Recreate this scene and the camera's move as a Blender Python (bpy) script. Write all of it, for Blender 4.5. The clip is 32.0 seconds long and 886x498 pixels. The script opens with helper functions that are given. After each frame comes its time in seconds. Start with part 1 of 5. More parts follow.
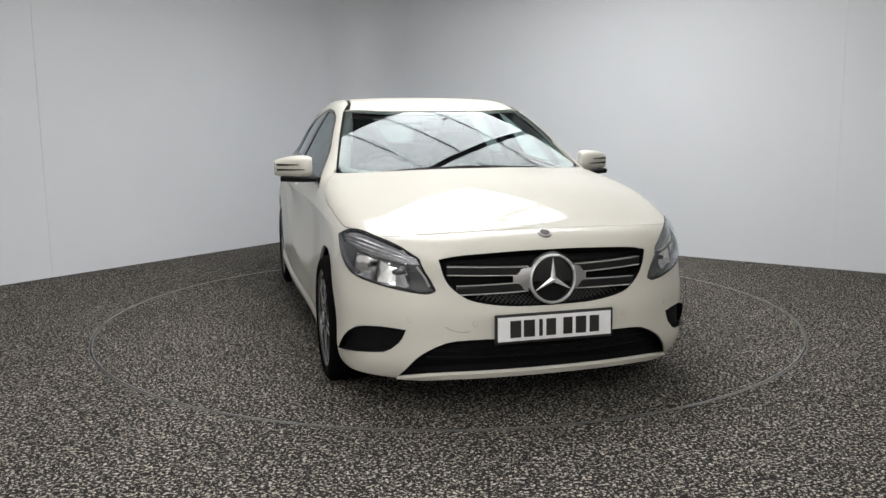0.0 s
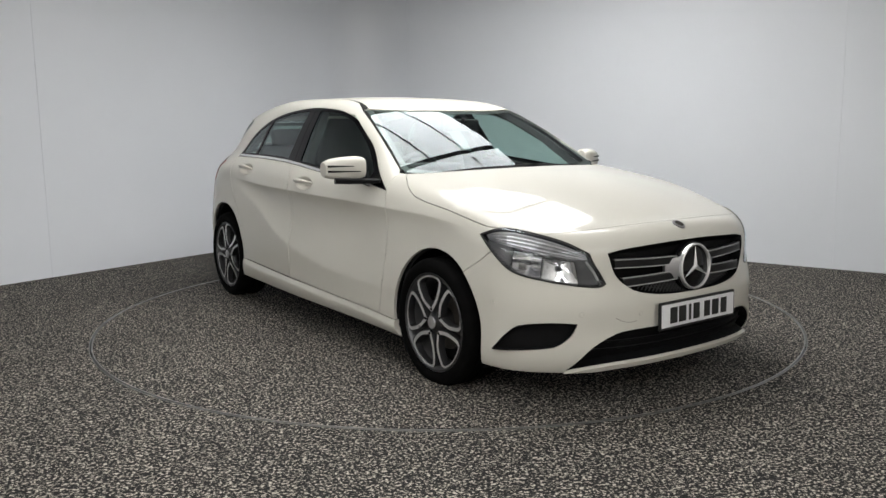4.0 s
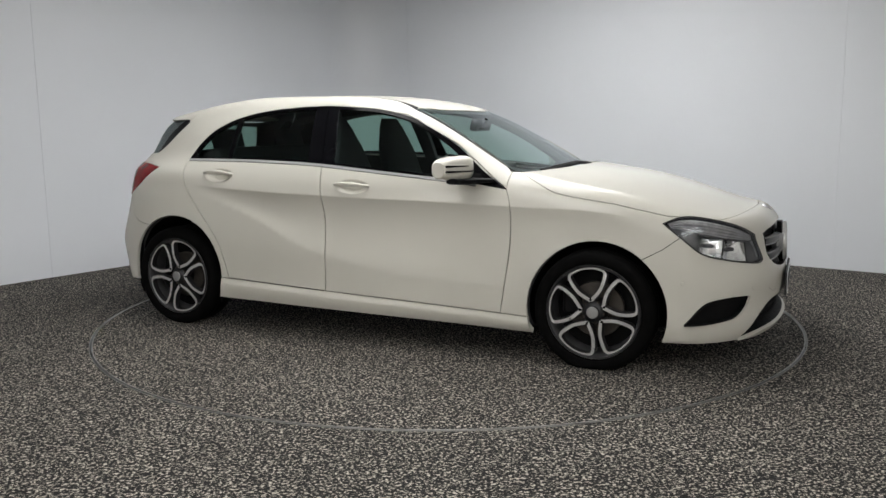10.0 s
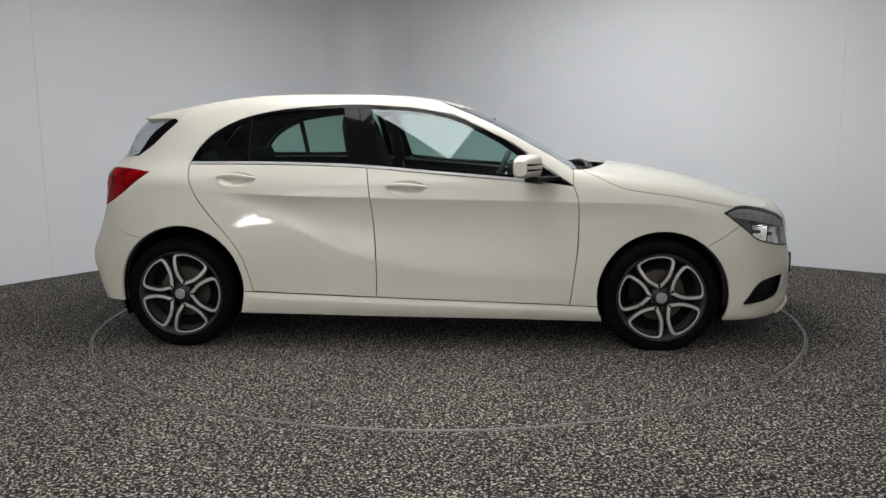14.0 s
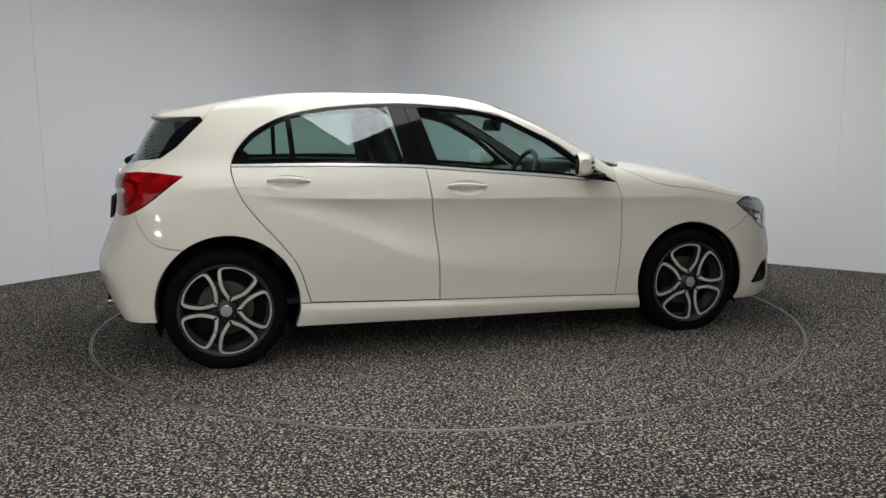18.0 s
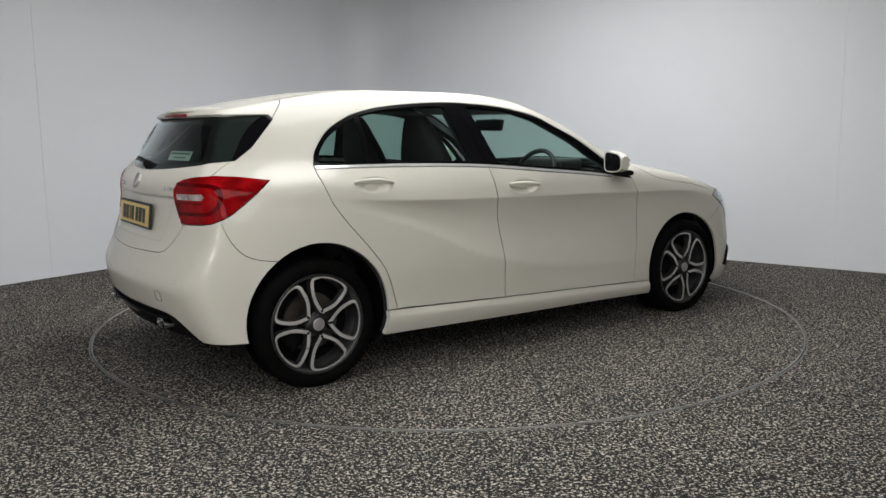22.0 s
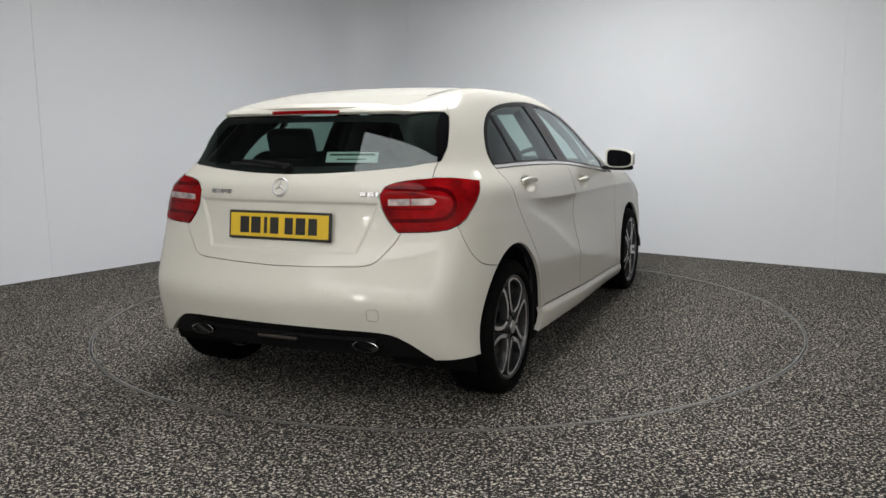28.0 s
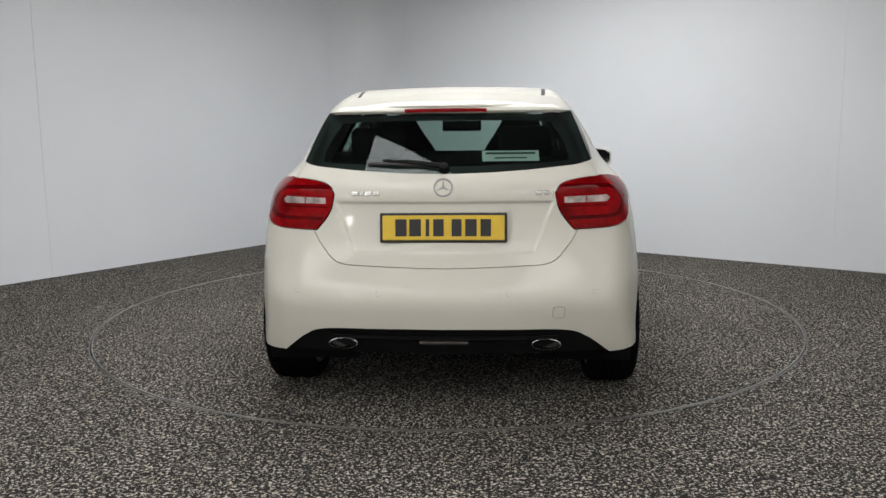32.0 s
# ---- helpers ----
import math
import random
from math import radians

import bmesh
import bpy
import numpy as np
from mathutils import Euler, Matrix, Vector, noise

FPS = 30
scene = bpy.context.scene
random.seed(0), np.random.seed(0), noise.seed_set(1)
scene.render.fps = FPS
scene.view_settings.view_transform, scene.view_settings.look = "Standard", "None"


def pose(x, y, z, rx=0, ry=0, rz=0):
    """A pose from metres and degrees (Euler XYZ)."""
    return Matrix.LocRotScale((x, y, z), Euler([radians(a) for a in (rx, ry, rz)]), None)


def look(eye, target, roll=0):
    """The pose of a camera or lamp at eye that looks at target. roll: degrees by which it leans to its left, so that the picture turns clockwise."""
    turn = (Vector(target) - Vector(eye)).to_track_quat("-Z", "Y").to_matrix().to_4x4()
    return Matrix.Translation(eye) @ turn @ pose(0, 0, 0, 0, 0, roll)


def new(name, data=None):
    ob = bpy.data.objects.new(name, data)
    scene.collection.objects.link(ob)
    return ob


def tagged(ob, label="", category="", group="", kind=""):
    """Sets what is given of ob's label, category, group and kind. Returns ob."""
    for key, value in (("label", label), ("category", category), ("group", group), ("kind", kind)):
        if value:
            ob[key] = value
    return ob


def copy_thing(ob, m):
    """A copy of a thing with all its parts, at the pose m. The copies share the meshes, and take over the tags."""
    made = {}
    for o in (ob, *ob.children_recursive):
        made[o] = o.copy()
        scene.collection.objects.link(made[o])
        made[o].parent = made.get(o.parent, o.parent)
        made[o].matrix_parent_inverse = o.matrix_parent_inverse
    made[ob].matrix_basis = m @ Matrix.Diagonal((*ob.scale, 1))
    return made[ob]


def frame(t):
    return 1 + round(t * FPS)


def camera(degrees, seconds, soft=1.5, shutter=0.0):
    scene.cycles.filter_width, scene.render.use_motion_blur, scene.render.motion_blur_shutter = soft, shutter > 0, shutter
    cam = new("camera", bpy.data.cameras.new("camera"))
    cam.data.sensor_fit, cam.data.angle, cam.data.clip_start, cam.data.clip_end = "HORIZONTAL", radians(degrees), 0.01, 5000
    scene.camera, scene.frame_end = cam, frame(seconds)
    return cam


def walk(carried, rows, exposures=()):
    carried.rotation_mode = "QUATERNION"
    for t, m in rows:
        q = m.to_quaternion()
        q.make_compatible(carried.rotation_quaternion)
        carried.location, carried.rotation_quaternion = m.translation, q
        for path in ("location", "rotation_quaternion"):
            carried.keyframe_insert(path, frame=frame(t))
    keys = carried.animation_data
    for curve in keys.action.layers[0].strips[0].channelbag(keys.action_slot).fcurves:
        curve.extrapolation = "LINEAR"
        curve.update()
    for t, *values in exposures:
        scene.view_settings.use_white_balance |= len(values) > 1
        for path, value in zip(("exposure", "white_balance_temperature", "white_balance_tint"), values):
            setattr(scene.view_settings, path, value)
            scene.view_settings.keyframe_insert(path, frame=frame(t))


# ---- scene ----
# The camera stands still beside the turntable and looks slightly down on it.
EYE = (0.0, -5.437, 1.228)
AIM = Vector((math.sin(radians(-0.264)) * math.cos(radians(8.445)), math.cos(radians(-0.264)) * math.cos(radians(8.445)), -math.sin(radians(8.445))))
cam = camera(57.15, 32.0, soft=1.5)
CAM_POSE = look(EYE, Vector(EYE) + 5 * AIM, -0.609)
walk(cam, [(0, CAM_POSE), (32, CAM_POSE)], [(0, 0.04), (6, -0.01), (13, -0.09), (20, -0.14), (23, -0.01), (25, 0.04), (28, 0.07), (32, 0.06)])

# ---- light ----
world = bpy.data.worlds.new("studio_dark")
world.use_nodes = True
world.node_tree.nodes["Background"].inputs[0].default_value = (0.5, 0.52, 0.55, 1)
world.node_tree.nodes["Background"].inputs[1].default_value = 0.05
scene.world = world

# ---- materials ----
def material(name, color=(0.5, 0.5, 0.5), rough=0.5, metal=0.0, coat=0.0, spec=0.5, mottle=0.0, scale=8.0, bump=0.0, bump_scale=200.0, rough_var=0.0):
    """A surface with slow and fine variation of colour, gloss and relief, in object space."""
    m = bpy.data.materials.new(name)
    m.use_nodes = True
    t = m.node_tree
    p = t.nodes["Principled BSDF"]
    p.inputs["Base Color"].default_value = (*color, 1)
    p.inputs["Roughness"].default_value = rough
    p.inputs["Metallic"].default_value = metal
    p.inputs["Coat Weight"].default_value = coat
    p.inputs["Coat Roughness"].default_value = 0.055
    p.inputs["Coat IOR"].default_value = 1.46
    p.inputs["Specular IOR Level"].default_value = spec
    if mottle or bump or rough_var:
        co = t.nodes.new("ShaderNodeTexCoord")
        n = t.nodes.new("ShaderNodeTexNoise")
        n.inputs["Scale"].default_value = scale
        n.inputs["Detail"].default_value = 6
        n.inputs["Roughness"].default_value = 0.6
        t.links.new(co.outputs["Object"], n.inputs["Vector"])
    if mottle:
        r = t.nodes.new("ShaderNodeMapRange")
        r.inputs["From Min"].default_value, r.inputs["From Max"].default_value = 0.3, 0.7
        r.inputs["To Min"].default_value, r.inputs["To Max"].default_value = 1 - mottle, 1 + mottle
        mix = t.nodes.new("ShaderNodeVectorMath")
        mix.operation = "SCALE"
        mix.inputs[0].default_value = color
        t.links.new(n.outputs["Fac"], r.inputs["Value"])
        t.links.new(r.outputs["Result"], mix.inputs["Scale"])
        t.links.new(mix.outputs["Vector"], p.inputs["Base Color"])
    if rough_var:
        r = t.nodes.new("ShaderNodeMapRange")
        r.inputs["From Min"].default_value, r.inputs["From Max"].default_value = 0.3, 0.7
        r.inputs["To Min"].default_value, r.inputs["To Max"].default_value = max(rough - rough_var, 0), rough + rough_var
        t.links.new(n.outputs["Fac"], r.inputs["Value"])
        t.links.new(r.outputs["Result"], p.inputs["Roughness"])
    if bump:
        f = t.nodes.new("ShaderNodeTexNoise")
        f.inputs["Scale"].default_value = bump_scale
        f.inputs["Detail"].default_value = 3
        b = t.nodes.new("ShaderNodeBump")
        b.inputs["Strength"].default_value = bump
        b.inputs["Distance"].default_value = 0.002
        t.links.new(co.outputs["Object"], f.inputs["Vector"])
        t.links.new(f.outputs["Fac"], b.inputs["Height"])
        t.links.new(b.outputs["Normal"], p.inputs["Normal"])
    return m


def glass(name, tint, gloss=0.05, haze=0.0):
    """A thin pane: clear or tinted, with a mirror gloss that grows towards grazing."""
    m = bpy.data.materials.new(name)
    m.use_nodes = True
    t = m.node_tree
    t.nodes.clear()
    out = t.nodes.new("ShaderNodeOutputMaterial")
    mix = t.nodes.new("ShaderNodeMixShader")
    clear = t.nodes.new("ShaderNodeBsdfTransparent")
    clear.inputs["Color"].default_value = (*tint, 1)
    shine = t.nodes.new("ShaderNodeBsdfGlossy")
    shine.inputs["Roughness"].default_value = haze
    shine.inputs["Color"].default_value = (0.90, 0.97, 1.0, 1)
    f = t.nodes.new("ShaderNodeLayerWeight")
    f.inputs["Blend"].default_value = 0.5
    rise = t.nodes.new("ShaderNodeMath")
    rise.operation = "POWER"
    rise.inputs[1].default_value = 5
    mul = t.nodes.new("ShaderNodeMath")
    mul.operation = "MULTIPLY_ADD"
    mul.inputs[1].default_value, mul.inputs[2].default_value = 1 - gloss, gloss
    t.links.new(f.outputs["Facing"], rise.inputs[0])
    t.links.new(rise.outputs["Value"], mul.inputs[0])
    t.links.new(mul.outputs["Value"], mix.inputs["Fac"])
    t.links.new(clear.outputs["BSDF"], mix.inputs[1])
    t.links.new(shine.outputs["BSDF"], mix.inputs[2])
    t.links.new(mix.outputs["Shader"], out.inputs["Surface"])
    return m


def speckled(name):
    """Bonded flooring of pale and dark grains about a centimetre long."""
    m = material(name, (0.1, 0.1, 0.1), 0.85, spec=0.25)
    t = m.node_tree
    p = t.nodes["Principled BSDF"]
    co = t.nodes.new("ShaderNodeTexCoord")
    warp = t.nodes.new("ShaderNodeTexNoise")
    warp.inputs["Scale"].default_value = 55
    warp.inputs["Detail"].default_value = 1
    add = t.nodes.new("ShaderNodeMixRGB")
    add.blend_type = "ADD"
    add.inputs["Fac"].default_value = 0.02
    a = t.nodes.new("ShaderNodeTexNoise")
    a.inputs["Scale"].default_value = 85
    a.inputs["Detail"].default_value = 2.5
    a.inputs["Roughness"].default_value = 0.62
    ramp = t.nodes.new("ShaderNodeValToRGB")
    ramp.color_ramp.interpolation = "LINEAR"
    e = ramp.color_ramp.elements
    e[0].position, e[0].color = 0.44, (0.004, 0.004, 0.004, 1)
    e[1].position, e[1].color = 0.64, (0.55, 0.50, 0.43, 1)
    mid = e.new(0.53)
    mid.color = (0.022, 0.0212, 0.020, 1)
    slow = t.nodes.new("ShaderNodeTexNoise")
    slow.inputs["Scale"].default_value = 1.1
    slow.inputs["Detail"].default_value = 4
    r = t.nodes.new("ShaderNodeMapRange")
    r.inputs["From Min"].default_value, r.inputs["From Max"].default_value = 0.3, 0.7
    r.inputs["To Min"].default_value, r.inputs["To Max"].default_value = 0.86, 1.1
    mul = t.nodes.new("ShaderNodeVectorMath")
    mul.operation = "SCALE"
    b = t.nodes.new("ShaderNodeBump")
    b.inputs["Strength"].default_value = 0.6
    b.inputs["Distance"].default_value = 0.004
    t.links.new(co.outputs["Object"], warp.inputs["Vector"])
    t.links.new(co.outputs["Object"], add.inputs[1])
    t.links.new(warp.outputs["Color"], add.inputs[2])
    t.links.new(add.outputs["Color"], a.inputs["Vector"])
    t.links.new(a.outputs["Fac"], ramp.inputs["Fac"])
    t.links.new(co.outputs["Object"], slow.inputs["Vector"])
    t.links.new(slow.outputs["Fac"], r.inputs["Value"])
    t.links.new(ramp.outputs["Color"], mul.inputs[0])
    t.links.new(r.outputs["Result"], mul.inputs["Scale"])
    t.links.new(mul.outputs["Vector"], p.inputs["Base Color"])
    t.links.new(a.outputs["Fac"], b.inputs["Height"])
    t.links.new(b.outputs["Normal"], p.inputs["Normal"])
    return m


def glow(name, color, strength):
    m = material(name, (0.8, 0.8, 0.8), 0.5)
    p = m.node_tree.nodes["Principled BSDF"]
    p.inputs["Emission Color"].default_value = (*color, 1)
    p.inputs["Emission Strength"].default_value = strength
    return m


PAINT = material("cream_white_paint", (0.575, 0.561, 0.506), 0.5, 0.0, 0.70, spec=0.05, mottle=0.012, scale=3.0)
TRIM = material("interior_trim", (0.025, 0.025, 0.027), 0.7, mottle=0.15, scale=20, bump=0.3, bump_scale=500)
RUBBER = material("tyre_rubber", (0.004, 0.004, 0.004), 0.8, spec=0.03, mottle=0.3, scale=12, bump=0.3, bump_scale=300)
BLACK = material("black_plastic", (0.005, 0.005, 0.0055), 0.6, spec=0.1, mottle=0.15, scale=15, bump=0.2, bump_scale=700)
GLOSS_BLACK = material("gloss_black", (0.006, 0.006, 0.007), 0.05, spec=0.3, mottle=0.1, scale=6)
FIN_BLACK = material("fin_gloss_black", (0.004, 0.004, 0.005), 0.06, spec=0.12, mottle=0.1, scale=9)
SEAL = material("black_seal", (0.01, 0.01, 0.01), 0.45, mottle=0.1, scale=30)
ALLOY = material("dark_alloy_paint", (0.035, 0.035, 0.037), 0.35, 0.5, mottle=0.12, scale=14, rough_var=0.06)
MACHINED = material("machined_alloy", (0.56, 0.56, 0.56), 0.32, 0.55, mottle=0.05, scale=30, rough_var=0.06)
DARK_CHROME = material("dull_exhaust_chrome", (0.42, 0.42, 0.42), 0.22, 1.0, mottle=0.1, scale=30)
SLAT = material("dark_satin_louvre", (0.022, 0.022, 0.023), 0.35, 0.6, mottle=0.08, scale=20)
DARK_MESH = material("dark_grille_mesh", (0.035, 0.035, 0.037), 0.5, 0.2)
PAINT_EDGE = material("paint_joint", (0.26, 0.245, 0.21), 0.6, mottle=0.1, scale=40)
BADGE = material("bright_badge", (0.66, 0.66, 0.66), 0.25, 0.5, mottle=0.03, scale=40)
TRIM_BLACK = material("window_trim_black", (0.003, 0.003, 0.0035), 0.15, spec=0.12, mottle=0.1, scale=20)
LAMP_CHROME = material("lamp_reflector_chrome", (0.68, 0.68, 0.69), 0.10, 0.9, mottle=0.15, scale=45)
SATIN = material("satin_silver", (0.40, 0.40, 0.41), 0.32, 0.7, mottle=0.05, scale=20)
BARREL = material("grey_rim_barrel", (0.14, 0.14, 0.145), 0.4, 0.6, mottle=0.15, scale=18)
STEEL = material("brake_steel", (0.07, 0.062, 0.055), 0.5, 0.6, mottle=0.15, scale=25)
FABRIC = material("seat_fabric", (0.013, 0.013, 0.014), 0.85, mottle=0.25, scale=30, bump=0.5, bump_scale=350)
CLEAR = glass("clear_glass", (0.80, 0.91, 0.88), 0.05)
TINTED = glass("tinted_glass", (0.62, 0.79, 0.74), 0.06)
DARK_GLASS = glass("dark_window_glass", (0.56, 0.72, 0.67), 0.06)
REAR_GLASS_TINT = glass("rear_window_glass", (0.37, 0.48, 0.44), 0.04)
LENS = glass("clear_lens", (0.96, 0.97, 0.98), 0.045)
MIRROR = material("mirror_glass", (0.9, 0.92, 0.92), 0.02, 1.0)
RED_LENS = material("red_lens", (0.20, 0.0025, 0.004), 0.05, 0.0, 0.0, spec=0.10, mottle=0.55, scale=9)
RED_DARK = material("deep_red_lens", (0.085, 0.001, 0.002), 0.05, 0.0, 0.0, spec=0.10, mottle=0.4, scale=12)
CLEAR_STRIP = material("pale_lens_strip", (0.42, 0.35, 0.34), 0.2, 0.4, 0.4, mottle=0.6, scale=22)
LAMP_DARK = material("lamp_housing", (0.10, 0.10, 0.11), 0.22, 0.5, mottle=0.15, scale=25)
LAMP_SHROUD = material("lamp_shroud_grey", (0.055, 0.055, 0.06), 0.35, 0.2, mottle=0.15, scale=25)
LAMP_BROW = material("lamp_brow_silver", (0.50, 0.50, 0.52), 0.28, 0.7, mottle=0.25, scale=30)
PLATE_WHITE = material("plate_white", (0.78, 0.78, 0.80), 0.35, 0.0, 0.4, mottle=0.03, scale=25)
PLATE_YELLOW = material("plate_yellow", (0.62, 0.42, 0.02), 0.35, 0.0, 0.4, mottle=0.03, scale=25)
PLATE_BLACK = material("plate_black", (0.01, 0.01, 0.01), 0.5)
STICKER = material("sticker_white", (0.62, 0.72, 0.68), 0.5)
STICKER_PRINT = material("sticker_print", (0.04, 0.08, 0.07), 0.5)
HEADLINER = material("pale_headlining", (0.32, 0.31, 0.29), 0.9, mottle=0.05, scale=40)
FLOORING = speckled("speckled_flooring")
WALL = material("white_wall_panel", (0.765, 0.79, 0.832), 0.38, spec=0.35, mottle=0.018, scale=0.9, bump=0.05, bump_scale=3)
CEILING = material("grey_ceiling", (0.20, 0.20, 0.205), 0.8, mottle=0.05, scale=2)
BEAM = material("dark_beam", (0.03, 0.03, 0.032), 0.5)
ALUMINIUM = material("aluminium_edge", (0.40, 0.40, 0.39), 0.36, 0.8, mottle=0.2, scale=30)
DIFFUSER_GLOW = glow("light_diffuser", (1.0, 0.995, 0.985), 7.2)
DIM_GLOW = glow("dim_light_diffuser", (1.0, 0.99, 0.975), 4.3)
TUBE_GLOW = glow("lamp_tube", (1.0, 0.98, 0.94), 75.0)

# ---- the shape of the car's body ----
# Car space: x forwards from the middle of the wheelbase, y to the left, z up from the ground.
def curve(points):
    """A smooth curve through (position, value) pairs, as a function of arrays."""
    xs = np.array([p[0] for p in points], float)
    ys = np.array([p[1] for p in points], float)
    h, d = np.diff(xs), np.diff(ys) / np.diff(xs)
    n = len(xs)
    a, r = np.zeros((n, n)), np.zeros(n)
    a[0, :2], r[0] = (2, 1), 3 * d[0]
    a[-1, -2:], r[-1] = (1, 2), 3 * d[-1]
    for k in range(1, n - 1):
        a[k, k - 1:k + 2] = 1 / h[k - 1], 2 / h[k - 1] + 2 / h[k], 1 / h[k]
        r[k] = 3 * d[k - 1] / h[k - 1] + 3 * d[k] / h[k]
    m = np.linalg.solve(a, r)

    def f(x):
        x = np.asarray(x, float)
        i = np.clip(np.searchsorted(xs, x) - 1, 0, len(xs) - 2)
        h = xs[i + 1] - xs[i]
        t = (x - xs[i]) / h
        tc = np.clip(t, 0, 1)
        a = ys[i] * (1 + 2 * tc) * (1 - tc) ** 2 + ys[i + 1] * tc * tc * (3 - 2 * tc) + h * (m[i] * tc * (1 - tc) ** 2 - m[i + 1] * tc * tc * (1 - tc))
        return a + np.where(t < 0, t * h * m[i], 0) + np.where(t > 1, (t - 1) * h * m[i + 1], 0)
    return f


def soft_max(a, b, k):
    h = np.clip(0.5 + 0.5 * (a - b) / k, 0, 1)
    return b * (1 - h) + a * h + k * h * (1 - h)


def ease(a, b, x):
    t = np.clip((x - a) / (b - a), 0, 1)
    return t * t * (3 - 2 * t)


PLAN = curve([(-2.1, 0.654), (-1.9, 0.756), (-1.7, 0.842), (-1.35, 0.890), (-0.9, 0.886), (-0.2, 0.887), (0.7, 0.862), (1.35, 0.865), (1.6, 0.859), (1.8, 0.839), (2.0, 0.790), (2.25, 0.693)])
SECTION = curve([(0.1, -0.066), (0.16, -0.025), (0.24, 0.002), (0.35, 0.003), (0.5, 0.004), (0.65, -0.006), (0.75, -0.018), (0.85, -0.031), (0.92, -0.042), (1.0, -0.075), (1.1, -0.136), (1.2, -0.193), (1.3, -0.258), (1.4, -0.331)])
PINCH = curve([(-2.0, 0.140), (-1.6, 0.077), (-1.3, 0.039), (-0.9, 0.011), (-0.4, -0.005), (0.4, 0.003), (0.9, 0.027), (1.2, 0.031)])
LINE_HIGH = curve([(-1.3, 0.905), (-0.8, 0.868), (-0.3, 0.852), (0.1, 0.84), (0.5, 0.832), (0.9, 0.82), (1.2, 0.814), (1.46, 0.796), (1.69, 0.752)])
LINE_LOW = curve([(-1.25, 0.86), (-0.9, 0.768), (-0.65, 0.676), (-0.457, 0.585), (-0.21, 0.507), (0.0, 0.462), (0.2, 0.427), (0.45, 0.406), (0.76, 0.398), (1.2, 0.39), (1.7, 0.39)])
HOOD = curve([(0.6, 1.056), (1.0, 1.029), (1.3, 0.988), (1.6, 0.931), (1.9, 0.836), (2.06, 0.794), (2.14, 0.776), (2.24, 0.702)])
CABIN = curve([(-2.0, 1.273), (-1.75, 1.318), (-1.5, 1.362), (-1.2, 1.414), (-0.9, 1.444), (-0.55, 1.445), (-0.25, 1.440), (0.0, 1.420), (0.2, 1.380), (0.45, 1.280), (0.75, 1.116), (1.0, 0.964), (1.3, 0.772)])
FRONT = curve([(0.1, 2.132), (0.17, 2.193), (0.24, 2.228), (0.34, 2.226), (0.46, 2.225), (0.58, 2.200), (0.68, 2.192), (0.74, 2.166), (0.8, 2.129), (0.9, 2.007)])
BACK = curve([(0.1, -1.857), (0.2, -1.927), (0.3, -1.979), (0.42, -2.016), (0.52, -2.033), (0.6, -2.007), (0.66, -1.981), (0.74, -1.951), (0.9, -1.923), (1.0, -1.903), (1.06, -1.847), (1.2, -1.770), (1.33, -1.694), (1.5, -1.588)])


def half_width(x, z):
    w = PLAN(x) + SECTION(z) - PINCH(x) * ease(0.8, 1.1, z)
    lo, hi = LINE_LOW(x), LINE_HIGH(x)
    s = np.clip((z - lo) / (hi - lo), 0, 1)
    w = w - 0.027 * np.sin(np.pi * s) * (0.7 + 0.6 * s) * ease(-1.2, -0.6, x) * (1 - 0.58 * ease(0.6, 1.15, x)) * (1 - ease(1.45, 1.7, x))
    under, over = np.maximum(hi - z, 0), np.maximum(z - hi, 0)
    reach = ease(-1.3, -0.8, x) * (1 - ease(1.3, 1.6, x))
    w = w - 0.005 * (1 - np.exp(-under / 0.04)) * np.exp(-under / 0.2) * reach
    w = w + 0.013 * np.exp(-over / 0.09) * np.exp(-under / 0.12) * reach
    return w + 0.028 * ease(-0.9, -1.45, x) * np.exp(-((z - 0.97) / 0.07) ** 2)


def top(x, y):
    hood = HOOD(x + 0.149 * y * y) - 0.073 * y * y
    cab = CABIN(x + 0.03 * y * y * ease(-0.2, 0.5, x)) - 0.060 * y * y
    return soft_max(hood, cab, 0.015)


def hull(p):
    """Below 0 inside the body, above 0 outside."""
    x, y, z = p[..., 0], np.abs(p[..., 1]), p[..., 2]
    side = y - half_width(x, z)
    over = (z - top(x, y)) * 0.85
    front = x - (FRONT(z) - 0.201 * y ** 2 - 0.461 * y ** 4)
    back = BACK(z) + 0.182 * y ** 2 + 0.059 * y ** 4 - x
    k = 0.05 + 0.06 * ease(1.2, 0.7, z) * ease(0.5, 1.0, x)
    g = soft_max(side, over, k)
    g = soft_max(g, front, 0.06)
    g = soft_max(g, back, 0.06 - 0.035 * ease(0.9, 1.1, z))
    return soft_max(g, 0.15 - z, 0.03)


def hull_normal(p, e=0.007):
    n = np.stack([hull(p + e * a) - hull(p - e * a) for a in np.eye(3)], -1)
    return n / np.maximum(np.linalg.norm(n, axis=-1, keepdims=True), 1e-9)


def onto_hull(p, steps=4):
    for _ in range(steps):
        g = np.stack([hull(p + 0.002 * a) - hull(p - 0.002 * a) for a in np.eye(3)], -1) / 0.004
        p = p - g * (hull(p) / np.maximum((g * g).sum(-1), 0.05))[..., None]
    return p


